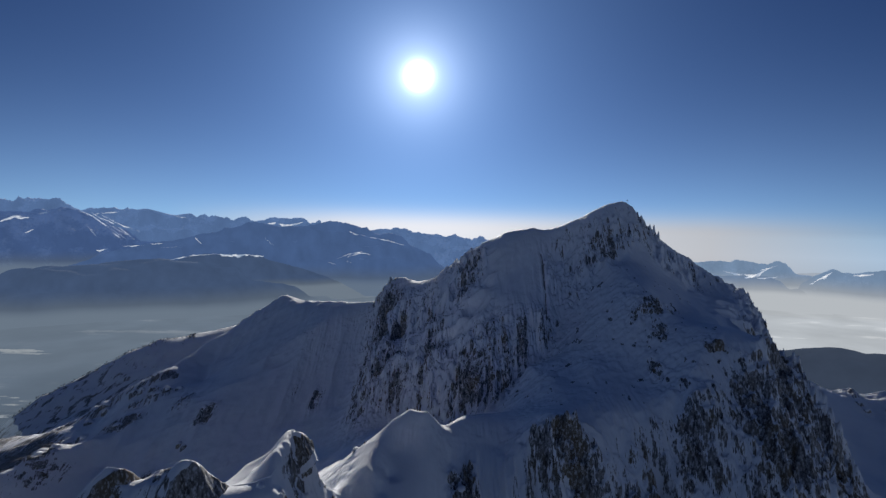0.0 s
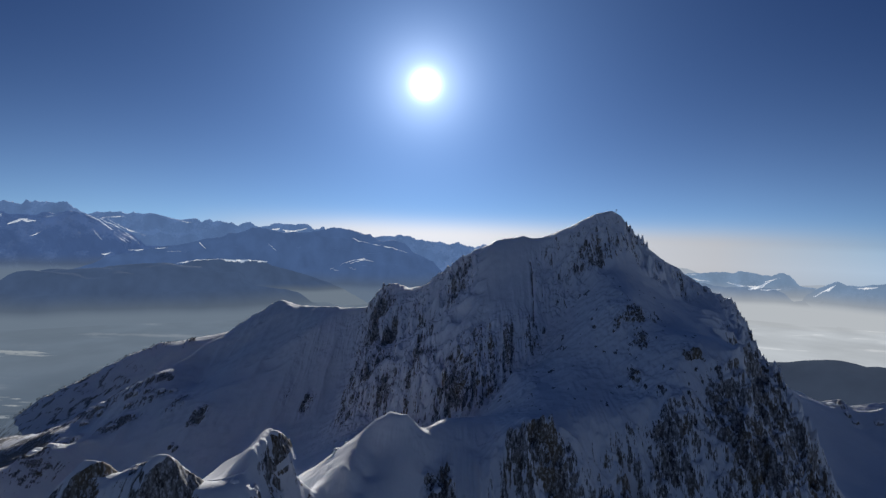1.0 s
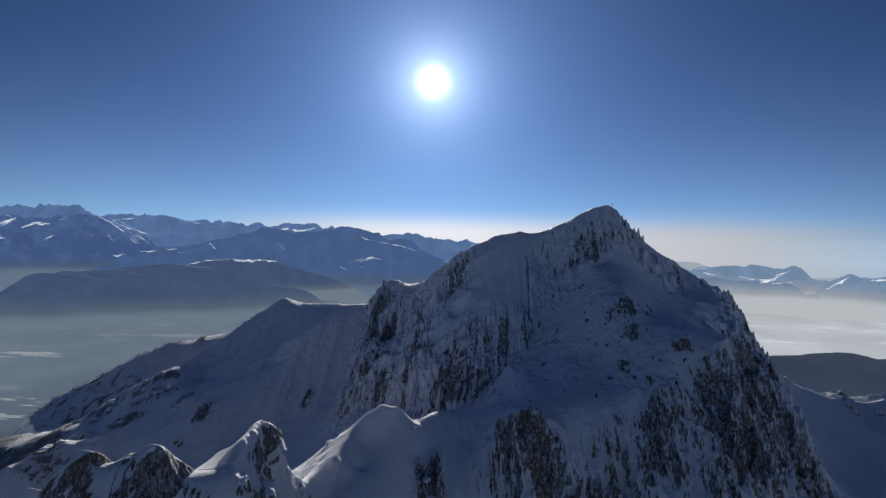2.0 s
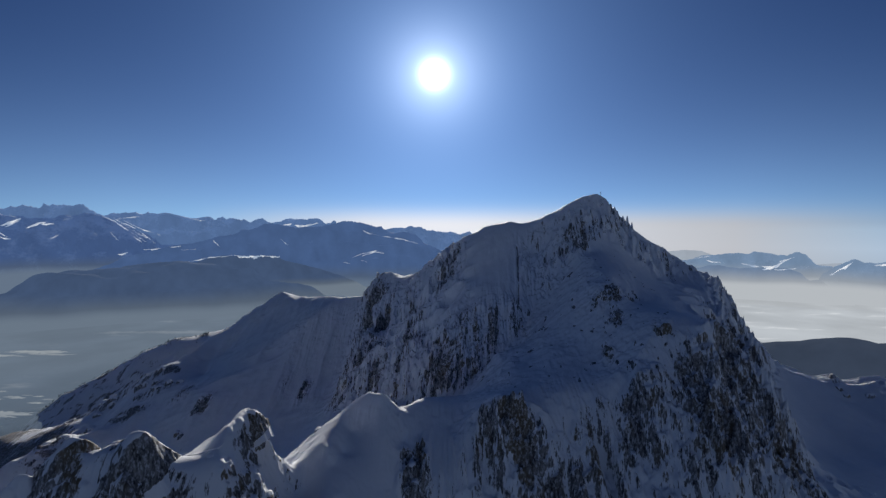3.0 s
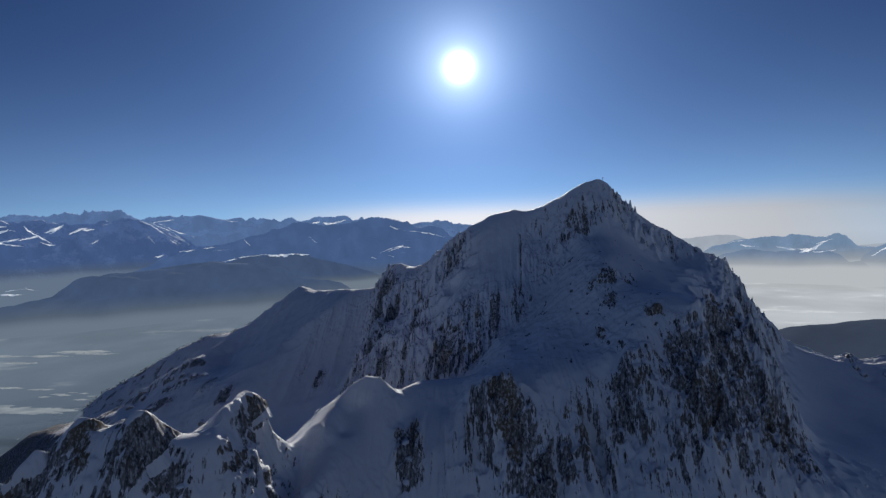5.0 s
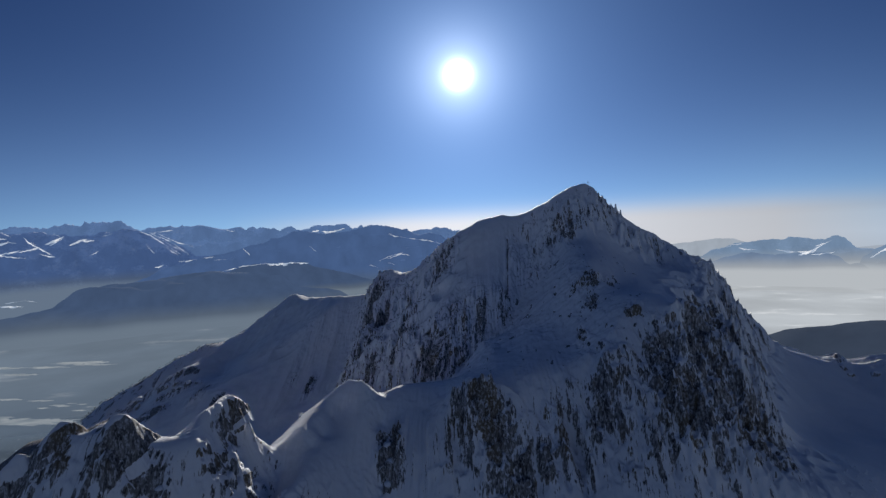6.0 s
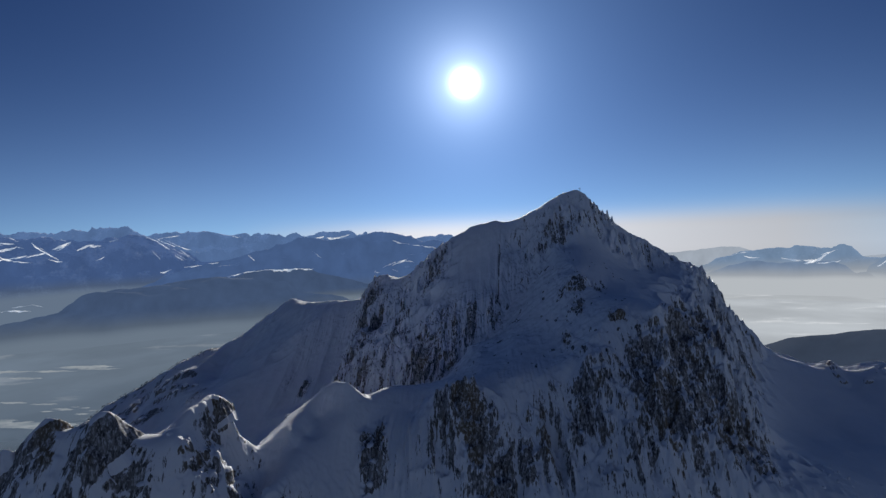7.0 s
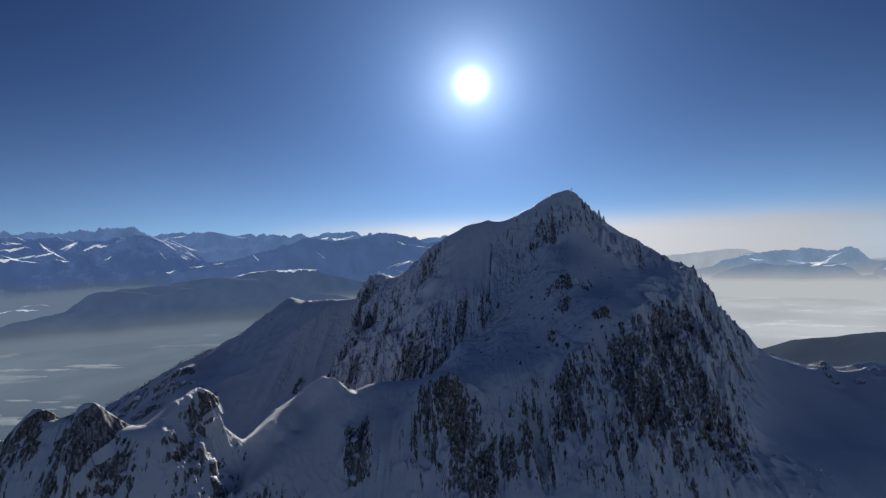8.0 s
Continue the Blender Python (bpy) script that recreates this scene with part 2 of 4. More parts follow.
def part(name, bm, material, parent, label=""):
    """Links a bmesh as one mesh object under a thing or a part."""
    me = bpy.data.meshes.new(name)
    bm.to_mesh(me)
    bm.free()
    me.materials.append(material)
    ob = new(name, me)
    ob.parent = parent
    return tagged(ob, label)


# ---- the massif: crest, edge and foot lines, in metres ----
SUMMIT_CREST = [(-69, 632, 374), (-58, 630, 391), (-43, 625, 395), (-27, 618, 391), (-6, 608, 396), (11, 600, 409), (28, 590, 428), (45, 580, 439),
                (66, 570, 449), (93, 562, 454), (106, 556, 448), (124, 551, 458), (147, 546, 471), (163, 543, 478), (178, 543, 482), (188, 543, 477)]
EAST_CREST = [(188, 543, 477), (196, 542, 464), (211, 542, 449), (231, 544, 436), (260, 547, 418), (290, 550, 402), (304, 552, 395), (319, 560, 373), (344, 575, 343), (367, 585, 323)]
SOUTH_SPUR = [(178, 543, 482), (150, 514, 431), (156, 470, 416), (156, 421, 404), (168, 385, 389), (178, 354, 386), (202, 342, 384)]
EAST_EDGE = [(202, 342, 383), (222, 360, 372), (235, 400, 371), (262, 460, 378), (290, 520, 390)]
EAST_WALL = [(237, 332, 337), (256, 372, 343), (270, 410, 338), (282, 440, 335), (318, 510, 328), (346, 555, 322)]
EAST_FOOT = [(250, 311, 292), (268, 345, 297), (280, 390, 298), (292, 430, 297), (335, 500, 294), (366, 550, 298)]
UPPER_BAND = [(117, 500, 391), (146, 500, 417), (170, 500, 429)]
EAST_FACE = [(200, 515, 430), (242, 524, 398), (215, 450, 395), (200, 390, 385)]
BUTTRESS_MID = [(-38, 548, 341), (5, 533, 374), (50, 525, 408), (80, 520, 416)]
BUTTRESS_FOOT = [(-70, 470, 298), (-20, 450, 300), (12, 425, 306), (34, 400, 310), (60, 430, 335), (91, 458, 357), (105, 480, 375)]
BUTTRESS_PROW = [(-66, 622, 379), (-61, 590, 362), (-58, 560, 345), (-60, 515, 325), (-62, 480, 310)]
BUTTRESS_WEST = [(-84, 618, 346), (-80, 590, 325), (-78, 560, 306), (-80, 515, 288), (-84, 470, 278)]
FOOT_TOP = [(-15, 462, 322), (12, 438, 324), (30, 414, 327), (57, 442, 352), (86, 468, 375)]
PANEL_EDGE = [(90, 478, 381), (97, 510, 407), (103, 540, 434)]
PANEL_GROOVE = [(97, 475, 371), (104, 507, 395), (110, 538, 423)]
STEP_FOOT = [(160, 410, 392), (170, 410, 390), (178, 416, 391)]
SHELF = [(22, 385, 313), (38, 372, 322), (58, 365, 335), (75, 340, 343), (79, 390, 351), (64, 430, 346), (100, 350, 350), (103, 400, 360), (125, 400, 371), (136, 344, 354)]
FACE_LIP = [(34, 315, 324), (50, 312, 336), (64, 301, 344), (70, 301, 345), (84, 320, 340), (105, 324, 343), (122, 327, 345), (143, 315, 344), (159, 320, 357), (172, 311, 352), (190, 325, 358), (211, 336, 355)]
FACE_MID = [(13, 286, 309), (34, 285, 303), (81, 289, 318), (123, 300, 303), (183, 295, 335), (225, 319, 324), (243, 321, 303)]
FACE_FOOT = [(16, 276, 290), (85, 275, 285), (125, 285, 285), (180, 270, 290), (222, 285, 285), (262, 290, 280)]
DOME = [(-50, 267, 319.5), (-40, 270, 321.5), (-34, 276, 325.3), (-33.5, 293, 330.3), (-33.4, 310, 333.3), (-25, 315, 340), (-17, 317, 344.8), (-6, 309, 346.2), (-1, 313, 340), (3.4, 318.3, 335), (10, 328, 335.8), (16, 335, 336.4), (20, 352, 327), (22, 385, 313)]
FORE_CREST = [(-47.5, 264.6, 320), (-54.2, 254.8, 328.2), (-60, 254, 341), (-68, 253, 354.5), (-76, 251, 347), (-88, 248, 340), (-95, 236, 336), (-100, 220, 343), (-104, 210, 353), (-111, 206, 352), (-117, 203, 351), (-120, 198, 355), (-128, 191, 347), (-140, 184, 335), (-160, 173, 318), (-190, 160, 300)]
FORE_FACE = [(-62, 211, 343.5), (-55, 222, 324), (-50, 226, 316.5), (-54, 230, 328.5), (-53, 236, 319), (-48, 237, 309), (-50, 250, 309), (-42, 258, 309), (-37, 240, 298), (-40, 212, 300), (-20, 280, 318)]
TOWER_FACE = [(-130, 182, 334), (-116, 187, 343), (-103, 185, 338), (-91, 186.5, 345.5), (-86, 194, 340), (-72, 198, 334)]
FORE_FOOT = [(-140, 160, 290), (-80, 165, 275), (-40, 190, 265), (-10, 230, 255), (60, 230, 235), (180, 220, 225), (270, 255, 220)]
FORE_BACK = [(-75, 300, 300), (-100, 260, 312), (-125, 230, 322), (-160, 215, 300)]
LEFT_CREST = [(-77, 640, 365), (-123, 664, 361), (-177, 720, 353), (-215, 765, 352), (-234, 767, 343), (-262, 764, 328), (-276, 760, 320), (-297, 750, 302), (-316, 735, 289), (-325, 700, 281),
              (-331, 676, 275), (-342, 664, 271), (-362, 666, 263), (-395, 674, 240), (-430, 686, 214), (-470, 690, 187), (-520, 680, 178), (-560, 690, 170), (-600, 690, 158), (-650, 670, 120)]
WEST_EDGE = [(-500, 600, 170), (-540, 610, 150), (-590, 600, 120)]
LEFT_FACE = [(-122, 551, 284), (-122, 532, 275), (-240, 562, 260), (-325, 622, 254), (-374, 620, 228), (-408, 655, 218)]
LEFT_FLANK = [(-140, 625, 338), (-182, 675, 331), (-222, 715, 328), (-262, 720, 305), (-297, 712, 283), (-302, 690, 272)]
LEFT_LOW = [(-170, 610, 304), (-230, 650, 297), (-285, 660, 261)]
BOWL = [(-46, 400, 298), (-90, 400, 272), (-150, 420, 240), (-230, 430, 205), (-330, 450, 150)]
DOME_BACK = [(-60, 275, 311), (-55, 292, 316), (-53, 310, 318), (-46, 330, 312), (-28, 334, 322), (-14, 332, 328), (2, 334, 322), (12, 352, 318)]
DOME_FRONT = [(-29, 272, 317), (-26, 284, 319), (-24, 298, 326), (-15, 296, 327), (-4, 292, 327), (6, 300, 322)]
WEST_SPUR = [(-425, 480, 200), (-406, 500, 216), (-395, 520, 222), (-388, 540, 223), (-369, 555, 223), (-353, 575, 224)]
WEST_FRONT = [(-418, 455, 178), (-388, 490, 196), (-366, 520, 203), (-345, 545, 205)]
WEST_BACK = [(-420, 520, 195), (-410, 545, 200), (-395, 570, 205), (-380, 590, 212)]
FORE_RIM = [(-94, 199, 359), (-87.5, 203, 352.5), (-86, 210, 347.5), (-78, 215, 347), (-68, 218, 349.2), (-67, 226, 351), (-67, 240, 352.5), (-68, 253, 354.5)]
FORE_SHEET = [(-88, 222, 340), (-81, 230, 342), (-75, 240, 345)]
FORE_CLIFF = [(-62.5, 224, 340), (-63.5, 232, 339), (-64, 240, 340), (-63.5, 249, 341), (-61, 257, 338)]
FORE_WEST = [(-112, 230, 330), (-108, 250, 325), (-98, 262, 322), (-78, 268, 326)]
SADDLE_BACK = [(408, 608, 284), (453, 609, 279), (499, 602, 279)]
LOW_WEST = [(-200, 300, 230), (-300, 330, 150), (-420, 400, 90), (-560, 480, 30)]
SADDLE = [(381, 590, 302), (408, 595, 294), (430, 596, 285), (453, 597, 288), (463, 596, 281), (484, 592, 286), (499, 590, 288), (560, 580, 270), (680, 560, 200)]
EAST_BOWL = [(285, 310, 281), (330, 380, 266), (390, 450, 252), (450, 560, 266), (460, 500, 246), (330, 280, 245), (400, 340, 215), (560, 460, 200)]
BORDER = [(-700, 300, 0), (-700, 600, 10), (-680, 850, 20), (-450, 960, 60), (-150, 1000, 90), (150, 1000, 90), (450, 960, 70), (760, 800, 30),
          (780, 500, 40), (700, 250, 30), (450, 100, 40), (150, 70, 60), (-150, 60, 80), (-450, 120, 20)]

LINES = [SUMMIT_CREST, EAST_CREST, SOUTH_SPUR, EAST_EDGE, EAST_WALL, EAST_FOOT, UPPER_BAND, EAST_FACE, BUTTRESS_MID, BUTTRESS_FOOT, BUTTRESS_PROW, BUTTRESS_WEST, FOOT_TOP, PANEL_EDGE, PANEL_GROOVE, STEP_FOOT, SHELF, FACE_LIP, FACE_MID, FACE_FOOT,
         DOME, FORE_CREST, FORE_FACE, TOWER_FACE, FORE_FOOT, FORE_BACK, LEFT_CREST, WEST_EDGE, LEFT_FLANK, LEFT_LOW, LEFT_FACE, DOME_BACK, DOME_FRONT, WEST_SPUR, WEST_FRONT, WEST_BACK, FORE_RIM, FORE_SHEET, FORE_CLIFF, FORE_WEST, SADDLE_BACK, BOWL, LOW_WEST, SADDLE, EAST_BOWL, BORDER]
# the far sides of the crests fall away to the north
LINES += [[(x, y + 70, z - 60) for x, y, z in SUMMIT_CREST + EAST_CREST[1:]][::3], [(x - 25, y + 60, z - 60) for x, y, z in LEFT_CREST[2:16]][::2], [(x, y + 80, z - 50) for x, y, z in SADDLE][::2]]


def sampled(line, step):
    """Places along a line, about step metres apart."""
    out = []
    for a, b in zip(line, line[1:]):
        a, b = np.array(a, float), np.array(b, float)
        n = max(1, int(np.linalg.norm((b - a)[:2]) / step))
        out += [a + (b - a) * i / n for i in range(n)]
    return out + [np.array(line[-1], float)]


def surface(lines, gx, gy, soft, step=12, coarse=None, sharp=()):
    """Heights on the grid gx, gy of a smooth surface through the lines."""
    spots = []
    for line in lines:
        gap = 60 if line is coarse else 4 if line in sharp else step
        for q in sampled(line, gap):
            if all(np.hypot(*(q - s)[:2]) > min(gap, step) / 3 for s in spots):
                spots.append(q)
    spots = np.array(spots)
    d2 = (spots[:, None, 0] - spots[None, :, 0]) ** 2 + (spots[:, None, 1] - spots[None, :, 1]) ** 2
    w = np.linalg.solve(np.sqrt(d2 + soft * soft), spots[:, 2])
    X, Y = np.meshgrid(gx, gy)
    Z = np.zeros_like(X)
    for (px, py, _), k in zip(spots, w):
        Z += k * np.sqrt((X - px) ** 2 + (Y - py) ** 2 + soft * soft)
    return X, Y, Z


def steps(*spans):
    """Grid lines: (start, end, spacing) one after another."""
    out = [np.linspace(a, b, int(round((b - a) / s)), endpoint=False) for a, b, s in spans]
    return np.concatenate(out + [[spans[-1][1]]])


gx = steps((-720, -560, 8), (-560, -160, 1.6), (-160, 320, 0.66), (320, 520, 1.8), (520, 800, 8))
gy = steps((60, 150, 6), (150, 180, 2), (180, 360, 0.7), (360, 640, 0.85), (640, 790, 2.0), (790, 1060, 9))
GX, GY, GZ = surface(LINES, gx, gy, 1.2, 12, BORDER, (DOME, FORE_RIM, FORE_CLIFF, FORE_FACE, LEFT_CREST))



def crease(rim, fall, reach, back=None):
    """Cuts the surface off below a sharp rim: it falls away on the side of the walk."""
    pts = np.array(sampled(rim, 0.25 if reach < 13 else 1.5))
    lo, hi = pts[:, :2].min(0) - reach, pts[:, :2].max(0) + reach
    i0, i1, j0, j1 = *np.searchsorted(gy, (lo[1], hi[1])), *np.searchsorted(gx, (lo[0], hi[0]))
    x, y = GX[i0:i1, j0:j1], GY[i0:i1, j0:j1]
    best, cap = np.full(x.shape, 1e9), np.zeros(x.shape)
    for a, b in zip(pts, pts[1:]):
        d = np.hypot(x - a[0], y - a[1])
        way = b - a
        front = way[0] * (y - a[1]) - way[1] * (x - a[0])
        front = front if way[0] * (-26 - a[1]) - way[1] * (54 - a[0]) > 0 else -front
        near = d < best
        best = np.where(near, d, best)
        cap = np.where(near, np.where(front > 0, 1e9 if fall is None else a[2] + 0.3 - fall * d, 1e9 if back is None else a[2] + 0.3 - back * d), cap)
    z = GZ[i0:i1, j0:j1]
    GZ[i0:i1, j0:j1] = np.where(best < reach, np.minimum(z, cap), z)


BASE = GZ.copy()
crease(DOME[4:8], None, 12, 1.0)
crease(LEFT_CREST[:12], None, 45, 0.6)
crease(SADDLE[:8], 0.38, 14, 0.5)

# where bare rock shows: centre, half widths and strength of each outcrop
OUTCROPS = [(-62, 550, 18, 90, 0.75), (-40, 540, 14, 80, 0.5), (-14, 545, 10, 75, 0.55), (8, 592, 10, 14, 0.55), (32, 560, 7, 30, 0.6), 
            (116, 505, 16, 18, 0.72), (140, 514, 14, 15, 0.72), (165, 520, 16, 14, 0.5), (200, 535, 14, 12, 0.42), (215, 520, 22, 16, 0.36), (262, 530, 30, 18, 0.35),
            (165, 414, 11, 7, 0.7), (165, 303, 14, 20, 0.5), (184, 312, 15, 24, 0.58), (200, 322, 26, 16, 0.42), (226, 336, 20, 22, 0.5), (205, 300, 30, 18, 0.42), (238, 372, 22, 28, 0.46), (262, 425, 28, 40, 0.45), (300, 500, 30, 46, 0.48),
            (335, 556, 24, 22, 0.66), (246, 322, 15, 26, 0.8), (262, 366, 14, 30, 0.7), (234, 303, 16, 14, 0.74), (78, 292, 15, 13, 0.62), (90, 282, 10, 12, 0.66), (128, 292, 12, 12, 0.42), (13, 285, 7, 10, 0.6), (150, 330, 14, 9, 0.22), (175, 290, 10, 14, 0.4),
            (-123, 195, 13, 13, 0.72), (-99, 197, 10, 12, 0.72), (-126, 183, 12, 14, 0.6), (-98, 183, 12, 14, 0.72), (-108, 180, 12, 12, 0.7), (-76, 192, 10, 10, 0.5), (-143, 178, 14, 14, 0.65), (-53, 220, 8, 14, 0.8), (-62, 240, 4, 13, 1.1), (-117, 189, 7, 8, 1.1), (-91, 189, 5, 8, 1.1), (188, 312, 5, 11, 1.1), (217, 350, 6, 14, 1.0), (203, 296, 7, 8, 1.0), (78, 286, 5, 9, 1.0), (17, 290, 4, 9, 1.0), (128, 290, 4, 8, 0.95), (-58, 545, 7, 30, 1.0), (-47, 228, 9, 22, 0.7), (-52, 207, 9, 7, 0.7), (-123, 541, 6, 14, 0.75), (-150, 560, 5, 12, 0.3), (-240, 556, 10, 12, 0.65), (-325, 622, 30, 10, 0.75),
            (-342, 655, 22, 9, 0.7), (-408, 664, 34, 14, 0.8), (-480, 690, 60, 20, 0.35), (-620, 560, 70, 110, 0.7), (-395, 528, 26, 26, 0.8), (-300, 490, 55, 20, 0.72), (-350, 590, 26, 12, 0.72), (-255, 468, 40, 18, 0.6), (-440, 600, 36, 26, 0.78), (-470, 660, 30, 16, 0.7), (-280, 590, 12, 16, 0.6), (130, 308, 95, 30, 0.12),
            (-5, 500, 13, 36, 0.6), (18, 548, 9, 34, 0.52), (50, 455, 40, 22, 0.72), (80, 464, 18, 15, 0.68), (28, 436, 30, 20, 0.72), (-2, 458, 26, 24, 0.6), (-36, 472, 22, 22, 0.6), (164, 318, 8, 8, 0.6), (148, 312, 8, 10, 0.5), (114, 290, 8, 10, 0.55),
            (135, 300, 10, 8, 0.42), (97, 330, 8, 10, 0.3), (141, 355, 4, 14, 0.34), (60, 300, 10, 8, 0.35), (176, 352, 7, 6, 0.3), (150, 430, 14, 20, 0.22), (157, 408, 13, 11, 0.62), (154, 384, 6, 11, 0.4), (447, 587, 9, 6, 0.75), (500, 574, 22, 8, 0.65)]


def slopes_of(z):
    dy, dx = np.gradient(z, gy, gx)
    return dx, dy, np.hypot(dx, dy)


dx0, dy0, tan0 = slopes_of(BASE)
rocky = np.zeros_like(GZ)
for cx, cy, rx, ry, k in OUTCROPS:
    rocky = np.maximum(rocky, k * np.exp(-np.clip(((GX - cx) / rx) ** 2 + ((GY - cy) / ry) ** 2, 0, 40) ** 1.5 * 0.7))
rocky = np.clip(rocky + 0.16 * smooth(tan0, 0.9, 2.2), 0, 1.1)
# ribs and runnels follow the fall line
facing = dy0 ** 2 / (tan0 ** 2 + 1e-6)
lean = GX + 0.22 * GZ * smooth(GX, 0, 60) * (1 - smooth(GY, 340, 420))
warp = 6 * fractal(GX / 30, GY / 30, GZ / 30, 5, 2)


def down(size, length, seed, octaves, ridged):
    a = fractal((lean + warp) / size, GY / length, GZ / length, seed, octaves, 0.55, ridged)
    b = fractal((GX + warp) / size, (GY + warp) / size, GZ / length, seed + 50, octaves, 0.55, ridged)
    return b + (a - b) * smooth(facing, 0.5, 0.9)


ribs = down(13, 60, 3, 4, True)
flutes = down(3.0, 42, 12, 4, False)
fine = down(1.5, 16, 14, 3, False)
crags = fractal(GX / 5, GY / 5, GZ / 7, 11, 4, 0.55)
swell = fractal(GX / 34, GY / 34, GZ * 0, 21, 4, 0.45)
ledges = fractal(GX / 13, GY / 26, GZ / 5.5, 91, 4, 0.55, True)
columns = down(18, 170, 61, 2, True)
craggy = np.zeros_like(GZ)
for cx, cy, rx, ry in ((-8, 520, 72, 62), (130, 505, 50, 24), (90, 293, 62, 20), (190, 308, 60, 28), (262, 420, 42, 120), (225, 525, 40, 16)):
    craggy = np.maximum(craggy, np.exp(-(((GX - cx) / rx) ** 2 + ((GY - cy) / ry) ** 2) ** 2 * 0.7))
zones = down(9, 75, 25, 3, False)
masses = down(27, 55, 81, 3, False)
calm = np.zeros_like(GZ)
for cx, cy, rx, ry in ((68, 530, 24, 42), (-18, 300, 26, 36), (95, 385, 45, 48), (-76, 230, 16, 24), (128, 450, 30, 52), (185, 470, 26, 30)):
    calm = np.maximum(calm, np.exp(-(((GX - cx) / rx) ** 2 + ((GY - cy) / ry) ** 2) ** 2 * 0.7))
soften = (1 - 0.6 * (1 - smooth(GY, 250, 275)) * (1 - smooth(GX, -50, -25))) * (1 - 0.55 * smooth(-GX, 270, 320))
relief = soften * np.clip(rocky * 1.6 + 0.22 * smooth(tan0, 0.35, 1.1) * (1 - 0.85 * calm), 0, 1)
big = 1 + 0.5 * smooth(GX, 170, 230)
GZ = GZ + relief * (0.6 + np.clip(tan0, 0, 2)) * (8.5 * big * (ribs - 0.6) + 4.2 * (flutes - 0.5) + 4.5 * (crags - 0.5) + 2.4 * (fine - 0.5) + 3.4 * (ledges - 0.6))
GZ = GZ + (1 - 0.85 * calm) * craggy * (0.5 + np.clip(tan0, 0, 1.6)) * 14 * (columns - 0.62)
west = smooth(-GX, 80, 130) * smooth(GY, 480, 540)
GZ = GZ + west * 8.0 * (down(44, 260, 71, 2, True) - 0.62) * smooth(tan0, 0.25, 0.5)
GZ = GZ + (1 - relief) * (4.2 * (swell - 0.5) + 0.38 * (1 - 0.8 * calm) * (flutes - 0.5) * smooth(tan0, 0.55, 1.0) * smooth(facing, 0.8, 0.95) * (1 - 0.8 * west) + 0.2 * (crags - 0.5))
# bare rock shows on the steep sides of the ribs, snow lies in the runnels and on ledges
tan1 = slopes_of(GZ)[2]
high = smooth(GY, 400, 450) * smooth(GX, -90, -70)
edge = np.clip((tan1 - tan0) / (0.8 + 0.6 * tan0), -1, 1.2)
SNOW = np.interp(rocky, (0, 0.04, 0.12, 0.25, 0.45, 0.65, 0.85, 1.1), (1.7, 1.6, 1.3, 1.06, 0.88, 0.74, 0.62, 0.1))
SNOW = SNOW - smooth(rocky, 0.03, 0.3) * ((0.8 - 0.3 * high) * edge + 0.7 * (zones - 0.5) + (0.5 + 0.9 * high) * (flutes - 0.5) + (1.9 - 0.6 * high) * (masses - 0.5) - 0.24 * high - 1.3 * high * (columns - 0.62)) - 0.6 * smooth(tan0, 0.8, 1.6) * (1 - calm) * (1 - smooth(rocky, 0.1, 0.3))
# the eastern wall keeps snow on its ribs, and the snow slopes below the summit are fluted, with a few stones showing
wall = smooth(GX, 165, 195) * (1 - smooth(GY, 420, 470))
SNOW = SNOW + wall * smooth(rocky, 0.1, 0.3) * (1.5 * (ribs - 0.52) + 1.2 * (columns - 0.6) - 0.22)
slope = smooth(GX, 30, 60) * smooth(GY, 318, 335) * (1 - smooth(GY, 470, 510)) * (1 - smooth(GX, 190, 215)) * (1 - smooth(rocky, 0.1, 0.3))
GZ = GZ + slope * (2.2 * (down(11, 90, 33, 3, True) - 0.62) + 0.9 * (flutes - 0.5)) * smooth(tan0, 0.1, 0.35)
SNOW = SNOW - slope * 2.2 * smooth(fractal(GX / 3.2, GY / 6, GZ / 6, 47, 3), 0.68, 0.76) * smooth(zones, 0.45, 0.6)
# woods and scree darken the slopes towards the western valley
SNOW = SNOW - 1.3 * np.maximum(smooth(-GX, 490, 560), smooth(-GX, 420, 470) * smooth(665 - GY, 0, 30))

# a narrow cleft splits the smooth panel from the ramp beside it
CLEFT = [(92.5, 474, 376), (94, 490, 392), (95, 505, 405), (96, 520, 418), (96.5, 534, 430)]
split = np.full_like(GZ, 1e9)
for x, y, _ in sampled(CLEFT, 0.8):
    split = np.minimum(split, np.hypot(GX - x, GY - y))
GZ = GZ - 3 * np.exp(-(split / 1.3) ** 2)
SNOW = np.minimum(SNOW, 0.2 + 1.6 * smooth(split, 0.2, 2.2) + 0.8 * (crags - 0.5))


def region(x, y):
    """Which part of the massif a place belongs to."""
    return np.where(x + 0.25 * (y - 500) > 372, 3, np.where((y < 292 + np.clip(-x, 0, 60) * 0.3) & (x < -14), 1, np.where((x < -75 - (640 - y) * 0.02) & (y > 292), 2, np.where((x < -14) & (y < 420), 1, 0))))


mountain = tagged(new("mountain"), "rugged snow-covered limestone mountain in winter shade", "mountain", kind="structure")
MX, MY = (GX[:-1, :-1] + GX[1:, 1:]) / 2, (GY[:-1, :-1] + GY[1:, 1:]) / 2
where = region(MX, MY)
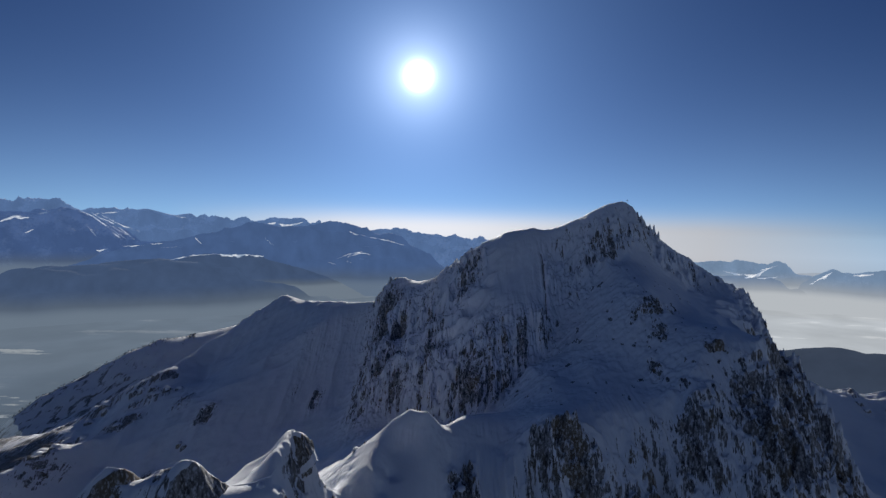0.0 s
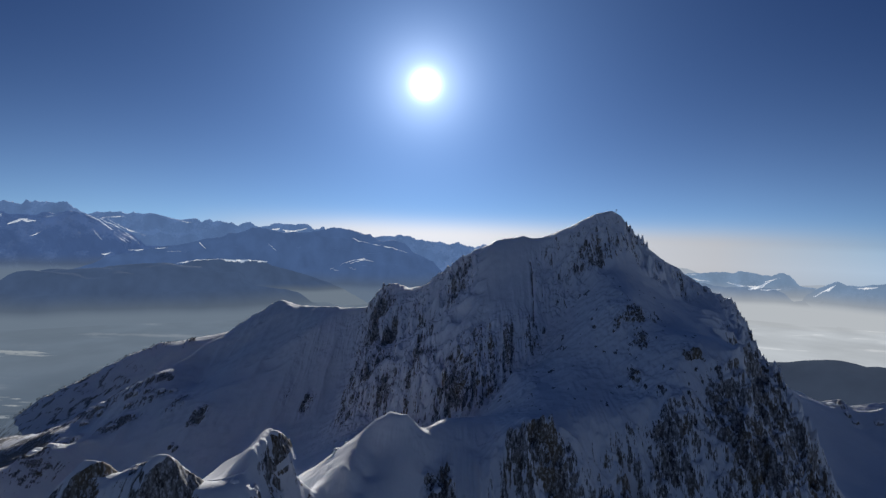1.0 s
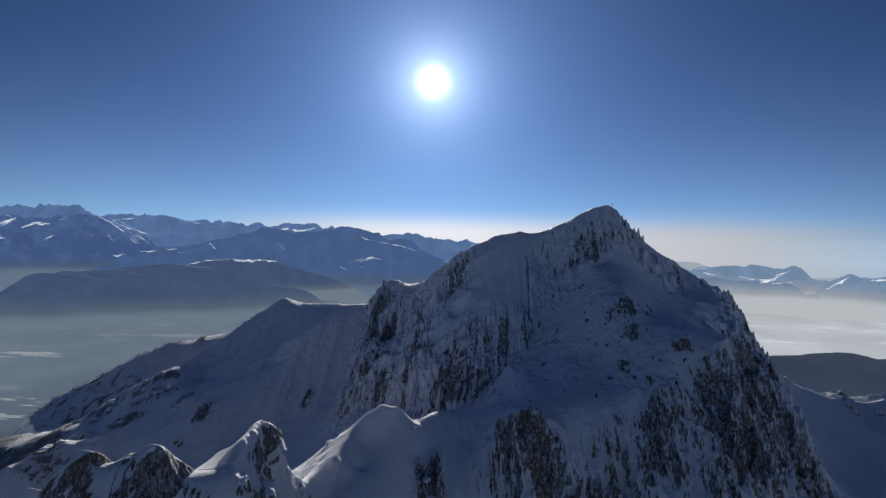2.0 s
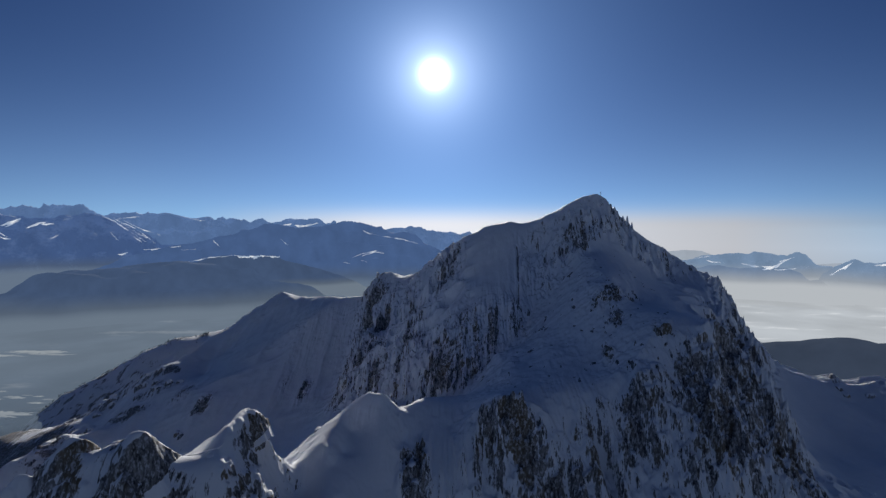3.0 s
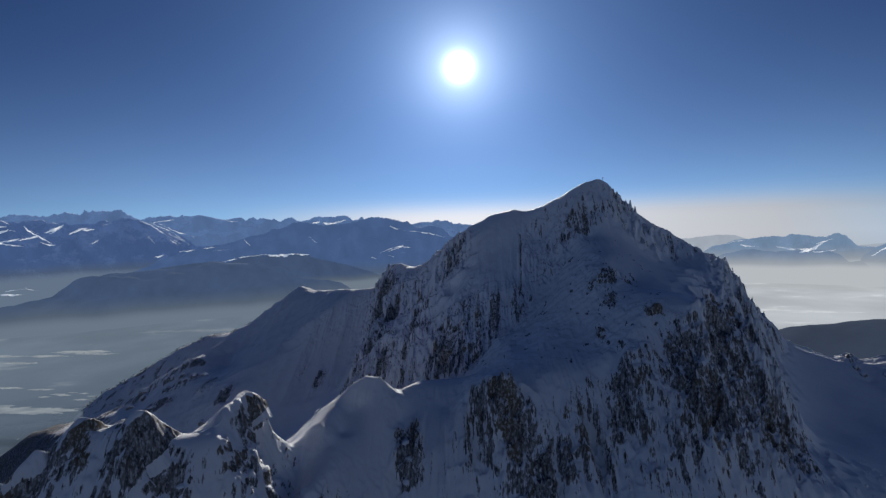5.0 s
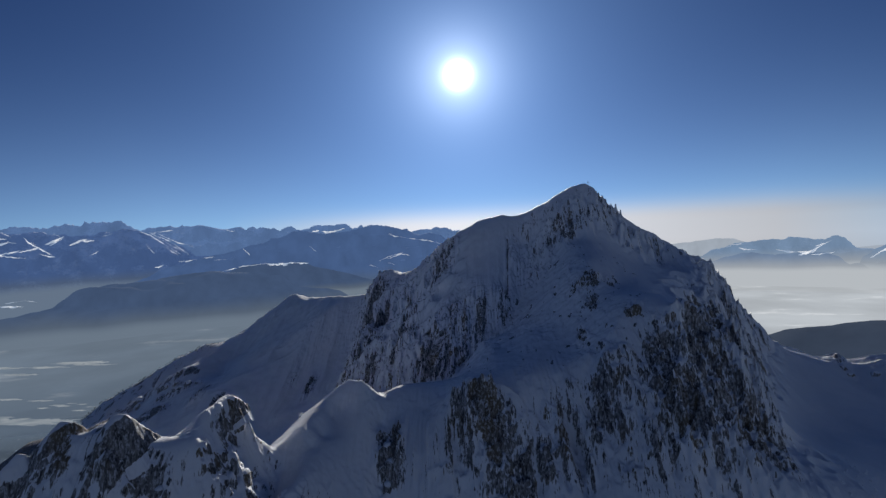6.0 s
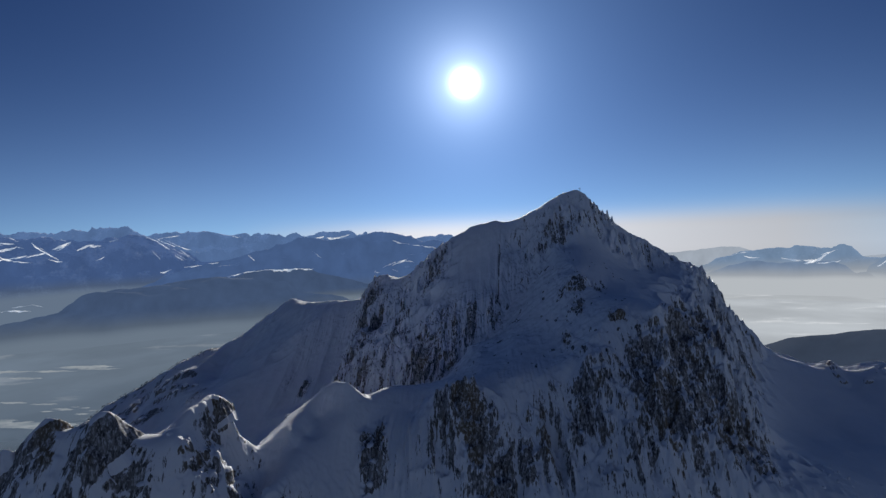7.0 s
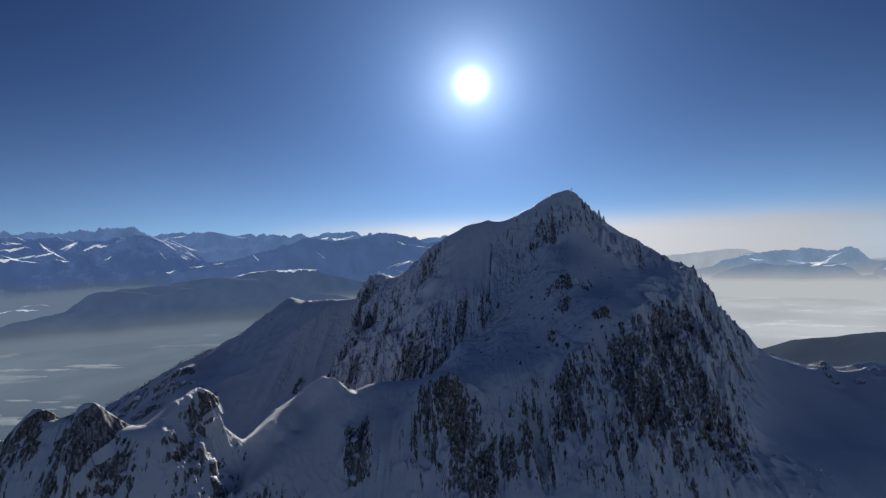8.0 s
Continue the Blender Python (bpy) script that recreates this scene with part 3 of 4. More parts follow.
for number, (name, label) in enumerate((("summit_peak", "dark streaked rock face with snow on its ledges"), ("pinnacle_ridge", "jagged rock towers with sunlit snow edges"),
                                        ("snow_ridge", "smooth snow flank below a long crest"), ("snow_saddle", "smooth shaded snow bowl below a low crest"))):
    me = grid_mesh(name, GX, GY, GZ, where == number, (("snow", SNOW),))
    me.materials.append(SNOW_ROCK)
    ob = new(name, me)
    ob.parent = mountain
    tagged(ob, label)


def ground_height(x, y):
    """The massif's height at a place."""
    i, j = int(np.searchsorted(gy, y)), int(np.searchsorted(gx, x))
    return float(GZ[i, j])


# ---- valley floor, haze and the forested hill ----
def disc_grid(radii, sectors):
    r, a = np.meshgrid(np.array(radii, float), np.linspace(0, 2 * math.pi, sectors + 1), indexing="ij")
    return r * np.sin(a), r * np.cos(a)


X, Y = disc_grid([0, 200, 500, 900, 1400, 2000, 2700, 3500, 4400, 5400, 6500], 96)
Z = -95 + 18 * (fractal(X / 700, Y / 700, X * 0, 41, 3) - 0.5)
me = grid_mesh("ground", X, Y, Z)
me.materials.append(VALLEY)
tagged(new("ground", me), "wide winter valley floor with woods and snowy fields", "valley", kind="structure")
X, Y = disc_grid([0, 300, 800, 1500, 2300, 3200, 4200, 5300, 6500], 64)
me = grid_mesh("valley_haze_sheet", X, Y, -52 + 14 * (fractal(X / 900, Y / 900, X * 0, 47, 2) - 0.5))
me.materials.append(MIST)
tagged(new("valley_haze_sheet", me), "thin half-clear sheet standing in for valley haze", "haze", kind="stuff")


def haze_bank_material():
    """A glowing sheet painted as lit haze at the valley's far end, grey in the west and bright in the east; it thins
    out towards the walk.
    """
    k = Nodes("far_haze_glow")
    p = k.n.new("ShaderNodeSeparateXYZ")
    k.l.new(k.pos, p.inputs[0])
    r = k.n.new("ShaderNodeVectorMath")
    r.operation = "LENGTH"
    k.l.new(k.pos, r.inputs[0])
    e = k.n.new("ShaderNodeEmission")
    # paler field patches and drifting brightness are painted into the glow
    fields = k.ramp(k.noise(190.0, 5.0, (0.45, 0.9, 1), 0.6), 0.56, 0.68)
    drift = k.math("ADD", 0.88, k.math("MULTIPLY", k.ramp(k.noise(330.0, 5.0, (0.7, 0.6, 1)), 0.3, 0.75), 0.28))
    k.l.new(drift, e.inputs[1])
    k.l.new(k.mix(k.math("MULTIPLY", fields, k.math("ADD", 0.12, k.math("MULTIPLY", k.ramp(p.outputs[0], 0, 800), 0.45))), k.mix(k.ramp(p.outputs[0], -200, 1300), PALE_HAZE_GLOW, BRIGHT_HAZE_GLOW), (0.74, 0.76, 0.78)), e.inputs[0])
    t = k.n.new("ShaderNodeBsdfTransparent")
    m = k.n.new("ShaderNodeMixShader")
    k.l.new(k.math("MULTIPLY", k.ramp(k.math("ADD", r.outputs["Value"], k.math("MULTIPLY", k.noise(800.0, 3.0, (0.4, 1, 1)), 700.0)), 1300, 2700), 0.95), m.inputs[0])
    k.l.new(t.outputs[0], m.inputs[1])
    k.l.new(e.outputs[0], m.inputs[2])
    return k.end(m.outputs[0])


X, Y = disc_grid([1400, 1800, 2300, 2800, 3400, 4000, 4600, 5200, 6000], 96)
me = grid_mesh("far_haze_glow", X, Y, -25 + 0 * X)
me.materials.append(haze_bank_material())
tagged(new("far_haze_glow", me), "glowing sheet painted as pale haze below the distant ranges", "haze", kind="stuff")


# the haze over this dark forest is emitted by its own material
HILL = distant_material("hazy_forest", (0.05, 0.06, 0.065), -0.3, (0.039, 0.055, 0.09), 0.92, -190, -120, PALE_HAZE_GLOW)


# ---- glowing sheets for snowy fields over the valley ----
def valley_field(x, y, rx, ry, seed):
    """A flat sheet for a snowy field, with an uneven outline, just above the haze sheet."""
    a = np.linspace(0, math.tau, 121)
    R, T = np.meshgrid(np.linspace(0.02, 1, 5), a, indexing="ij")
    edge = np.clip(0.1 + 1.7 * fractal(np.cos(T) * 2.5 + seed, np.sin(T) * 2.5, T * 0, seed, 5, 0.65), 0.15, 2)
    me = grid_mesh("glowing_field", x + rx * R * edge * np.cos(T), y + ry * R * edge * np.sin(T), -20 + 0 * R)
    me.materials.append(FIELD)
    return tagged(new("glowing_field", me), "pale glowing sheet for fields and village specks above the valley haze", "field", kind="structure")


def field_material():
    k = Nodes("glowing_snow_field")
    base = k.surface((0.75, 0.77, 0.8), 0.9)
    # the field's hazy daylight is painted as emission
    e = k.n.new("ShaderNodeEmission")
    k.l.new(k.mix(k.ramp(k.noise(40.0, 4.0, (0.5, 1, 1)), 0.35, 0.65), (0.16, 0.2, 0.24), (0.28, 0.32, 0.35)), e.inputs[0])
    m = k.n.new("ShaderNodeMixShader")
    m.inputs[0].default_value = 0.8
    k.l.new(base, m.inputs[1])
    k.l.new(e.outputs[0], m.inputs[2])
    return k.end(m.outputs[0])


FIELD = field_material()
# the smallest sheets stand in for the specks of a village
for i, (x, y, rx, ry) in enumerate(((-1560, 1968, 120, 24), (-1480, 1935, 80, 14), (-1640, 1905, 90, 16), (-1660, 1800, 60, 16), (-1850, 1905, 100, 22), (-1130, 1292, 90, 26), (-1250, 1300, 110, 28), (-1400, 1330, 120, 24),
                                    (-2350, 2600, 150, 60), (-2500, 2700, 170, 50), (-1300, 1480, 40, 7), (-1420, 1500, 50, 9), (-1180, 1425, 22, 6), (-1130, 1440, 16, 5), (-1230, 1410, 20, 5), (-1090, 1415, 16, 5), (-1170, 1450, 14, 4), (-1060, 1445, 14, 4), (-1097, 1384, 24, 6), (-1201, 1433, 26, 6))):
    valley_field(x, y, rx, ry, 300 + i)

# ---- the lower ridge across the side valley ----
BACK_CREST = [(-300, 1560, 200), (-420, 1530, 195), (-535, 1500, 185), (-594, 1480, 171), (-654, 1450, 160), (-668, 1445, 155), (-733, 1430, 148), (-793, 1420, 124), (-863, 1400, 84), (-923, 1380, 49), (-989, 1350, 15), (-1038, 1320, -26), (-1077, 1280, -86)]
by_x, by_y = np.arange(-1450, -200, 5.0), np.arange(760, 1800, 6.0)
FALLS = [[(x + 60, y - 150, z - 45) for x, y, z in BACK_CREST], [(x + 120, y - 300, z - 55) for x, y, z in BACK_CREST], [(x + 190, y - 520, z - 100) for x, y, z in BACK_CREST], [(x - 60, y + 170, z - 110) for x, y, z in BACK_CREST]]
X, Y, Z = surface([BACK_CREST] + FALLS, by_x, by_y, 4.0, 40)
dy, dx = np.gradient(Z, by_y, by_x)
tan = np.hypot(dx, dy)
broken = fractal(X / 60, Y / 60, Z / 60, 91, 5, 0.55, True)
Z = Z + 14 * (broken - 0.62) * smooth(tan, 0.1, 0.5)
me = grid_mesh("back_ridge", X, Y, Z, None, (("snow", np.clip(1.6 - 1.5 * smooth(fractal(X / 18, Y / 18, Z / 14, 95, 5, 0.6), 0.44, 0.6) * smooth(170 - Z, 0, 120), 0, 1.6)),))
me.materials.append(SNOW_ROCK)
tagged(new("back_ridge", me), "lower snowy ridge with dark rock and trees", "ridge", kind="structure")


def conifer(verts, faces, x, y, z, h, r, seed):
    """Adds one spruce: a thin trunk and four ragged tiers of drooping branches."""
    rng = random.Random(seed)
    n = len(verts)
    for k in range(4):
        a = k * math.pi / 2
        verts += [(x + 0.02 * h * math.cos(a), y + 0.02 * h * math.sin(a), z - 1.0), (x + 0.015 * h * math.cos(a), y + 0.015 * h * math.sin(a), z + 0.25 * h)]
    faces += [(n + 2 * k, n + (2 * k + 2) % 8, n + (2 * k + 3) % 8, n + 2 * k + 1) for k in range(4)]
    for tier in range(4):
        n, low, top, wide = len(verts), z + h * (0.12 + 0.2 * tier), z + h * (0.45 + 0.185 * tier), r * (1 - 0.22 * tier)
        verts.append((x, y, top))
        for k in range(9):
            a, w = k * math.tau / 9, wide * rng.uniform(0.6, 1.15)
            verts.append((x + w * math.cos(a), y + w * math.sin(a), low + rng.uniform(-0.03, 0.05) * h))
        faces += [(n, n + 1 + k, n + 1 + (k + 1) % 9) for k in range(9)]


rng = random.Random(12)
verts, faces = [], []
for number in range(230):
    i = rng.choice(range(4, 11))
    (x0, y0, z0), (x1, y1, z1) = BACK_CREST[i], BACK_CREST[i + 1]
    u, off = rng.random(), abs(rng.gauss(0, 22))
    x, y = x0 + (x1 - x0) * u + 0.37 * off, y0 + (y1 - y0) * u - 0.93 * off
    i, j = int(np.searchsorted(by_y, y)), int(np.searchsorted(by_x, x))
    conifer(verts, faces, x, y, float(Z[i, j]) - 0.5, rng.uniform(2.5, 5.5), rng.uniform(1.0, 1.8), number)
me = bpy.data.meshes.new("conifers")
me.from_pydata(verts, [], faces)
me.materials.append(FOREST)
tagged(new("conifers", me), "scattered dark spruces along a snowy ridge", "trees", kind="stuff")


# ---- distant ranges ----
def far_range(name, dist, crest, rough, depth, seed, material, label, flat=0.0, tilt=0.0, teeth=0.0):
    """A range along an arc round the walk: crest gives (azimuth, elevation) in degrees of its main tops and saddles."""
    mid_x, mid_y, eye = 54.0, -26.0, 446.0
    az = np.arange(crest[0][0], crest[-1][0] + 0.01, 0.06)
    el = np.interp(az, [c[0] for c in crest], [c[1] for c in crest])
    across = np.linspace(-1, 1, 57)
    A, S = np.meshgrid(az, across)
    R = dist + S * depth
    X, Y = mid_x + R * np.sin(np.radians(A)), mid_y + R * np.cos(np.radians(A))
    top = eye + np.tan(np.radians(np.interp(A, az, el))) * dist
    broken = fractal(X / 210, Y / 210, X * 0, seed, 6, 0.55, True)
    side = np.clip((np.abs(S) - flat) / (1 - flat), 0, 1)
    Z = top * (1 - side ** 1.25) + np.clip(S - flat, -2 * flat, 0) * depth * tilt + rough * (broken - 0.62) * (1 - 0.6 * np.abs(S)) * 2 - 140 * np.abs(S) ** 2
    Z = Z + teeth * (fractal(X / 75, Y / 75, X * 0, seed + 21, 4, 0.6, True) - 0.62) * 2 * (1 - np.abs(S)) ** 2
    bench = smooth(fractal(X / 500, Y / 500, X * 0, seed + 9, 3), 0.42, 0.62)
    Z = Z + bench * 19 * np.sin(Z * (2 * math.pi / 115) + 9 * fractal(X / 350, Y / 350, X * 0, seed + 5, 3)) * (1 - S * S)
    me = grid_mesh(name, X, Y, Z)
    me.materials.append(material)
    return tagged(new(name, me), label, "hill" if "hill" in name else "mountain range", kind="structure")


# each range emits its own blue haze, with a paler haze colour at its foot
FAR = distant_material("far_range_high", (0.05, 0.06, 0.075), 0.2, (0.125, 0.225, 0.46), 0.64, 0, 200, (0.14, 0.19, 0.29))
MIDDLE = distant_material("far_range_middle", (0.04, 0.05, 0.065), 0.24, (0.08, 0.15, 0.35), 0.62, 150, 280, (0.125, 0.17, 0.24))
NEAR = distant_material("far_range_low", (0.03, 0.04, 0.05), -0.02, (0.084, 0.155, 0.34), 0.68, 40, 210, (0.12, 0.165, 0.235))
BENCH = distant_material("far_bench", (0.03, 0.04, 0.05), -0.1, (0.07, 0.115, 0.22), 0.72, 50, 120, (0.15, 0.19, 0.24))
SPUR = distant_material("far_spur", (0.03, 0.04, 0.05), -0.5, (0.07, 0.115, 0.22), 0.72, -5, 125, PALE_HAZE_GLOW)
PALE = distant_material("far_range_pale", (0.06, 0.075, 0.1), 0.16, (0.22, 0.33, 0.5), 0.72, 60, 215, BRIGHT_HAZE_GLOW)
PALEST = distant_material("far_range_palest", (0.1, 0.12, 0.15), 0.1, (0.37, 0.42, 0.49), 0.9, -20, 190, BRIGHT_HAZE_GLOW)
BLUE = distant_material("far_foothill", (0.04, 0.05, 0.07), -0.1, (0.18, 0.26, 0.4), 0.8, 70, 190, BRIGHT_HAZE_GLOW)
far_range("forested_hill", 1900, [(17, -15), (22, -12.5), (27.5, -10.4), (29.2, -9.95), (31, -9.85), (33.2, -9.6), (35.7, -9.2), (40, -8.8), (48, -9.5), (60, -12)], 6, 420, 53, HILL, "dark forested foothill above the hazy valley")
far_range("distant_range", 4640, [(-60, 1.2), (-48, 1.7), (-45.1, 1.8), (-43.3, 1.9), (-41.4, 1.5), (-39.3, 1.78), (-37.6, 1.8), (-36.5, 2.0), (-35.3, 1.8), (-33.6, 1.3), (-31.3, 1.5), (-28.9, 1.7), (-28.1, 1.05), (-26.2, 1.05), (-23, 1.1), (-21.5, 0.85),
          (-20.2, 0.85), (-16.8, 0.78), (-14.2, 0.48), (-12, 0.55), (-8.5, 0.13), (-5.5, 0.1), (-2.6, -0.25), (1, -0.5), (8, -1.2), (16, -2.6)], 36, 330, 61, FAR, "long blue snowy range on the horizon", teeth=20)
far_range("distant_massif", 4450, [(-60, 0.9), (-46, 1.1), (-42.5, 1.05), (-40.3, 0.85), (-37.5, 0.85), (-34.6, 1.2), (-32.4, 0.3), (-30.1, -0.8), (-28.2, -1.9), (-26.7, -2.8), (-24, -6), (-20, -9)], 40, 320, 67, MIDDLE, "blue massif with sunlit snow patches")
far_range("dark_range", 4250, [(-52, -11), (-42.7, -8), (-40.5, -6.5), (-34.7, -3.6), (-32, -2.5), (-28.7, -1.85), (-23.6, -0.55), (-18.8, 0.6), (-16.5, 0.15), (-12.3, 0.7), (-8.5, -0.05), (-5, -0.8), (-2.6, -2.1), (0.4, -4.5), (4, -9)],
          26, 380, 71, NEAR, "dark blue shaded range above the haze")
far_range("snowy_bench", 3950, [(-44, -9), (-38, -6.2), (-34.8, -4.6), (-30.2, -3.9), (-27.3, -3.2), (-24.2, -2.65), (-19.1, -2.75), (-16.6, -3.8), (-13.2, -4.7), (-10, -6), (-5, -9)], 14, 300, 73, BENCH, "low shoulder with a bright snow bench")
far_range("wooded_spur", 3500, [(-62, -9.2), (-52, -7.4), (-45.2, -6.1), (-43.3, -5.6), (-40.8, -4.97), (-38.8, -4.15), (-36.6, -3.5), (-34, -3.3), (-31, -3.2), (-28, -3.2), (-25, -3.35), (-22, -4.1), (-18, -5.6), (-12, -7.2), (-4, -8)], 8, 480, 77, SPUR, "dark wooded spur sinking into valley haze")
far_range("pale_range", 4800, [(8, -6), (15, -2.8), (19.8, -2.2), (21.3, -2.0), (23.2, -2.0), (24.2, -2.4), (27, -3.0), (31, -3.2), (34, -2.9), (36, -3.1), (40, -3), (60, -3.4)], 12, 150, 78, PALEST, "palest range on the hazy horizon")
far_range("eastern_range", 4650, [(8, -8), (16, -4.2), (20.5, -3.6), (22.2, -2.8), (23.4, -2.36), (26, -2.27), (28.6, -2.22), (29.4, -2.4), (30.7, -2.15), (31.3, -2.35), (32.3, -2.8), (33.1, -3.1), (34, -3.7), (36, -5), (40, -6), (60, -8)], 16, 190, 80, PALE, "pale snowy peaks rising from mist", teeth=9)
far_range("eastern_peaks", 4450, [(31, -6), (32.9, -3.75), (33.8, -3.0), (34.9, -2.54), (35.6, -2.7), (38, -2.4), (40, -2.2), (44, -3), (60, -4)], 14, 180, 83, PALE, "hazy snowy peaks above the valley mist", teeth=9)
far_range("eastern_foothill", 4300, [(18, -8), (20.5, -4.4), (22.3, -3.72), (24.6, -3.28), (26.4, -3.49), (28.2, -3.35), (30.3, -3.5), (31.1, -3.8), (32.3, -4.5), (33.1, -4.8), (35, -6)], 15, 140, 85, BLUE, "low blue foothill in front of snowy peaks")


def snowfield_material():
    k = Nodes("far_glowing_snow")
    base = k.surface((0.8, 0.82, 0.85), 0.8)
    # sunlight on this snow is painted as emission, mottled by noise
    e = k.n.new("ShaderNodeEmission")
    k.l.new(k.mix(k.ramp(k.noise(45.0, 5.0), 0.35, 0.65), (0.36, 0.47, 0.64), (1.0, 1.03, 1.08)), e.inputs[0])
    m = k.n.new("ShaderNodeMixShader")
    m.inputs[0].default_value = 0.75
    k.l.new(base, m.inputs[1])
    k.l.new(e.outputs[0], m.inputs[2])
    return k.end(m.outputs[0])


SUNLIT_GLOW = snowfield_material()


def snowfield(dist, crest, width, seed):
    """A glowing strip painted as sunlit snow along a far crest, with ragged edges and pointed ends."""
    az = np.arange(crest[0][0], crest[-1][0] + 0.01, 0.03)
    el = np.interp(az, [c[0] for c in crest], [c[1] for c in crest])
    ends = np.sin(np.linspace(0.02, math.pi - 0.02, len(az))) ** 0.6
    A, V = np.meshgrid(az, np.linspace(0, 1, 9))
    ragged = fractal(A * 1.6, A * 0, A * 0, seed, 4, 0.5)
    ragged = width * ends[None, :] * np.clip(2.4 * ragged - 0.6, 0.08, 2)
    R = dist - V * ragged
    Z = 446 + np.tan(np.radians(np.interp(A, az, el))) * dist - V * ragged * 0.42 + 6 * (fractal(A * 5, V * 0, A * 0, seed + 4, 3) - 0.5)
    me = grid_mesh("glowing_snowfield", 54 + R * np.sin(np.radians(A)), -26 + R * np.cos(np.radians(A)), Z)
    me.materials.append(SUNLIT_GLOW)
    return tagged(new("glowing_snowfield", me), "snow on a distant crest with sunlight painted as glow", "snowfield", kind="structure")


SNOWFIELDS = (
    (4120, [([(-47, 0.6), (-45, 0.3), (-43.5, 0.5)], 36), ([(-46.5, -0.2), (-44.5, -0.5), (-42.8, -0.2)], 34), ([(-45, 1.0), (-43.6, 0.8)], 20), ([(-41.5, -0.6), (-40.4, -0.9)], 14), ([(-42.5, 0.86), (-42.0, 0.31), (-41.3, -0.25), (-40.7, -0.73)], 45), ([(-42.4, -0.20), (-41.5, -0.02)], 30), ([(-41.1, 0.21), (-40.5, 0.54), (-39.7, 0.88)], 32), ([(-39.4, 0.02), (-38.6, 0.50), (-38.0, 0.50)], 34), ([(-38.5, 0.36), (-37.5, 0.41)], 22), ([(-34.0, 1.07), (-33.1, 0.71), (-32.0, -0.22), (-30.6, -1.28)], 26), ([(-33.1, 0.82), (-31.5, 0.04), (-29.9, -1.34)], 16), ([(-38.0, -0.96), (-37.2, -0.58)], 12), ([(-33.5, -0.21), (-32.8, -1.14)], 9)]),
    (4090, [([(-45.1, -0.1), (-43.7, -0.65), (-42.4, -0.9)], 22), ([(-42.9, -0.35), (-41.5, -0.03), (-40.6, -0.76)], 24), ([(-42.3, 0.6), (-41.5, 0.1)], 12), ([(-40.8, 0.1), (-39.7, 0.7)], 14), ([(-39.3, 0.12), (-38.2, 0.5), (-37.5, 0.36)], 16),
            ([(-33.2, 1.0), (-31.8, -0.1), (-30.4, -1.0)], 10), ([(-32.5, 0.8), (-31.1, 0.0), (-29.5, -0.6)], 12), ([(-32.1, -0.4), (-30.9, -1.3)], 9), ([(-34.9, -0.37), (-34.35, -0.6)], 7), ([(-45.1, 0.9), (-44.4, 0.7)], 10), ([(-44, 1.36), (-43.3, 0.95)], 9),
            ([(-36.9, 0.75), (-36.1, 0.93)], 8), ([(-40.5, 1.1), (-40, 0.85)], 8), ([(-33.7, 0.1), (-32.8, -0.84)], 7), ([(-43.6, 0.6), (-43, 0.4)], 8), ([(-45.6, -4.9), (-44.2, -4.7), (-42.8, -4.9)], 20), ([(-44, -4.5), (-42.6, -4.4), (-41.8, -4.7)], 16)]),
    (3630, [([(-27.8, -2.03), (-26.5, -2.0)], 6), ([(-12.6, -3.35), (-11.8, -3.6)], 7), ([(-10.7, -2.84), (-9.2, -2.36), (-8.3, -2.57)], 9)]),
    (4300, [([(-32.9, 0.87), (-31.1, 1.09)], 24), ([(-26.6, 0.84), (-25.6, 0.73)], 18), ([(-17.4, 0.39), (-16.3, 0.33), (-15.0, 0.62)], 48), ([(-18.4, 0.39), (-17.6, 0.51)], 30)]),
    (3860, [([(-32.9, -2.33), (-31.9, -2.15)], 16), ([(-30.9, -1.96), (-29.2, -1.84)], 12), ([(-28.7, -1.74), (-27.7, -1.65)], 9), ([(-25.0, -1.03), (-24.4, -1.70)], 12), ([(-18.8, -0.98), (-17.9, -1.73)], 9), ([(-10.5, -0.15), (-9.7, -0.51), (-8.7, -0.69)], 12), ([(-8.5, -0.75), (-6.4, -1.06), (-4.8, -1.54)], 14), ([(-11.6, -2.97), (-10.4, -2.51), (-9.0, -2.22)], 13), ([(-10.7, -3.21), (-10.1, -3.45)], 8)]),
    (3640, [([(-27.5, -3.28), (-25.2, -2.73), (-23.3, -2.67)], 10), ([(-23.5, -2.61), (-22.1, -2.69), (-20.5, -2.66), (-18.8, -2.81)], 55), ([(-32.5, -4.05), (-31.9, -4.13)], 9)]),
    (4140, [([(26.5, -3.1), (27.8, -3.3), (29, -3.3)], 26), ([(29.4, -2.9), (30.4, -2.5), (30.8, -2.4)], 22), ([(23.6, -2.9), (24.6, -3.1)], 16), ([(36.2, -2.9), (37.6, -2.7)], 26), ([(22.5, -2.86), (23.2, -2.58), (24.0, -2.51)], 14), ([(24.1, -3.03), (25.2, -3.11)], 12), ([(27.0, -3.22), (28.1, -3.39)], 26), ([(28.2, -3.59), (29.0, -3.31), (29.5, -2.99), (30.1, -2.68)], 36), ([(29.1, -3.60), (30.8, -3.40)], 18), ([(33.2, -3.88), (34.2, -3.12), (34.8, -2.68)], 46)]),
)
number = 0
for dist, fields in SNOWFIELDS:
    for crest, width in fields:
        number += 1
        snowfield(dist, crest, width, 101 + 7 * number)


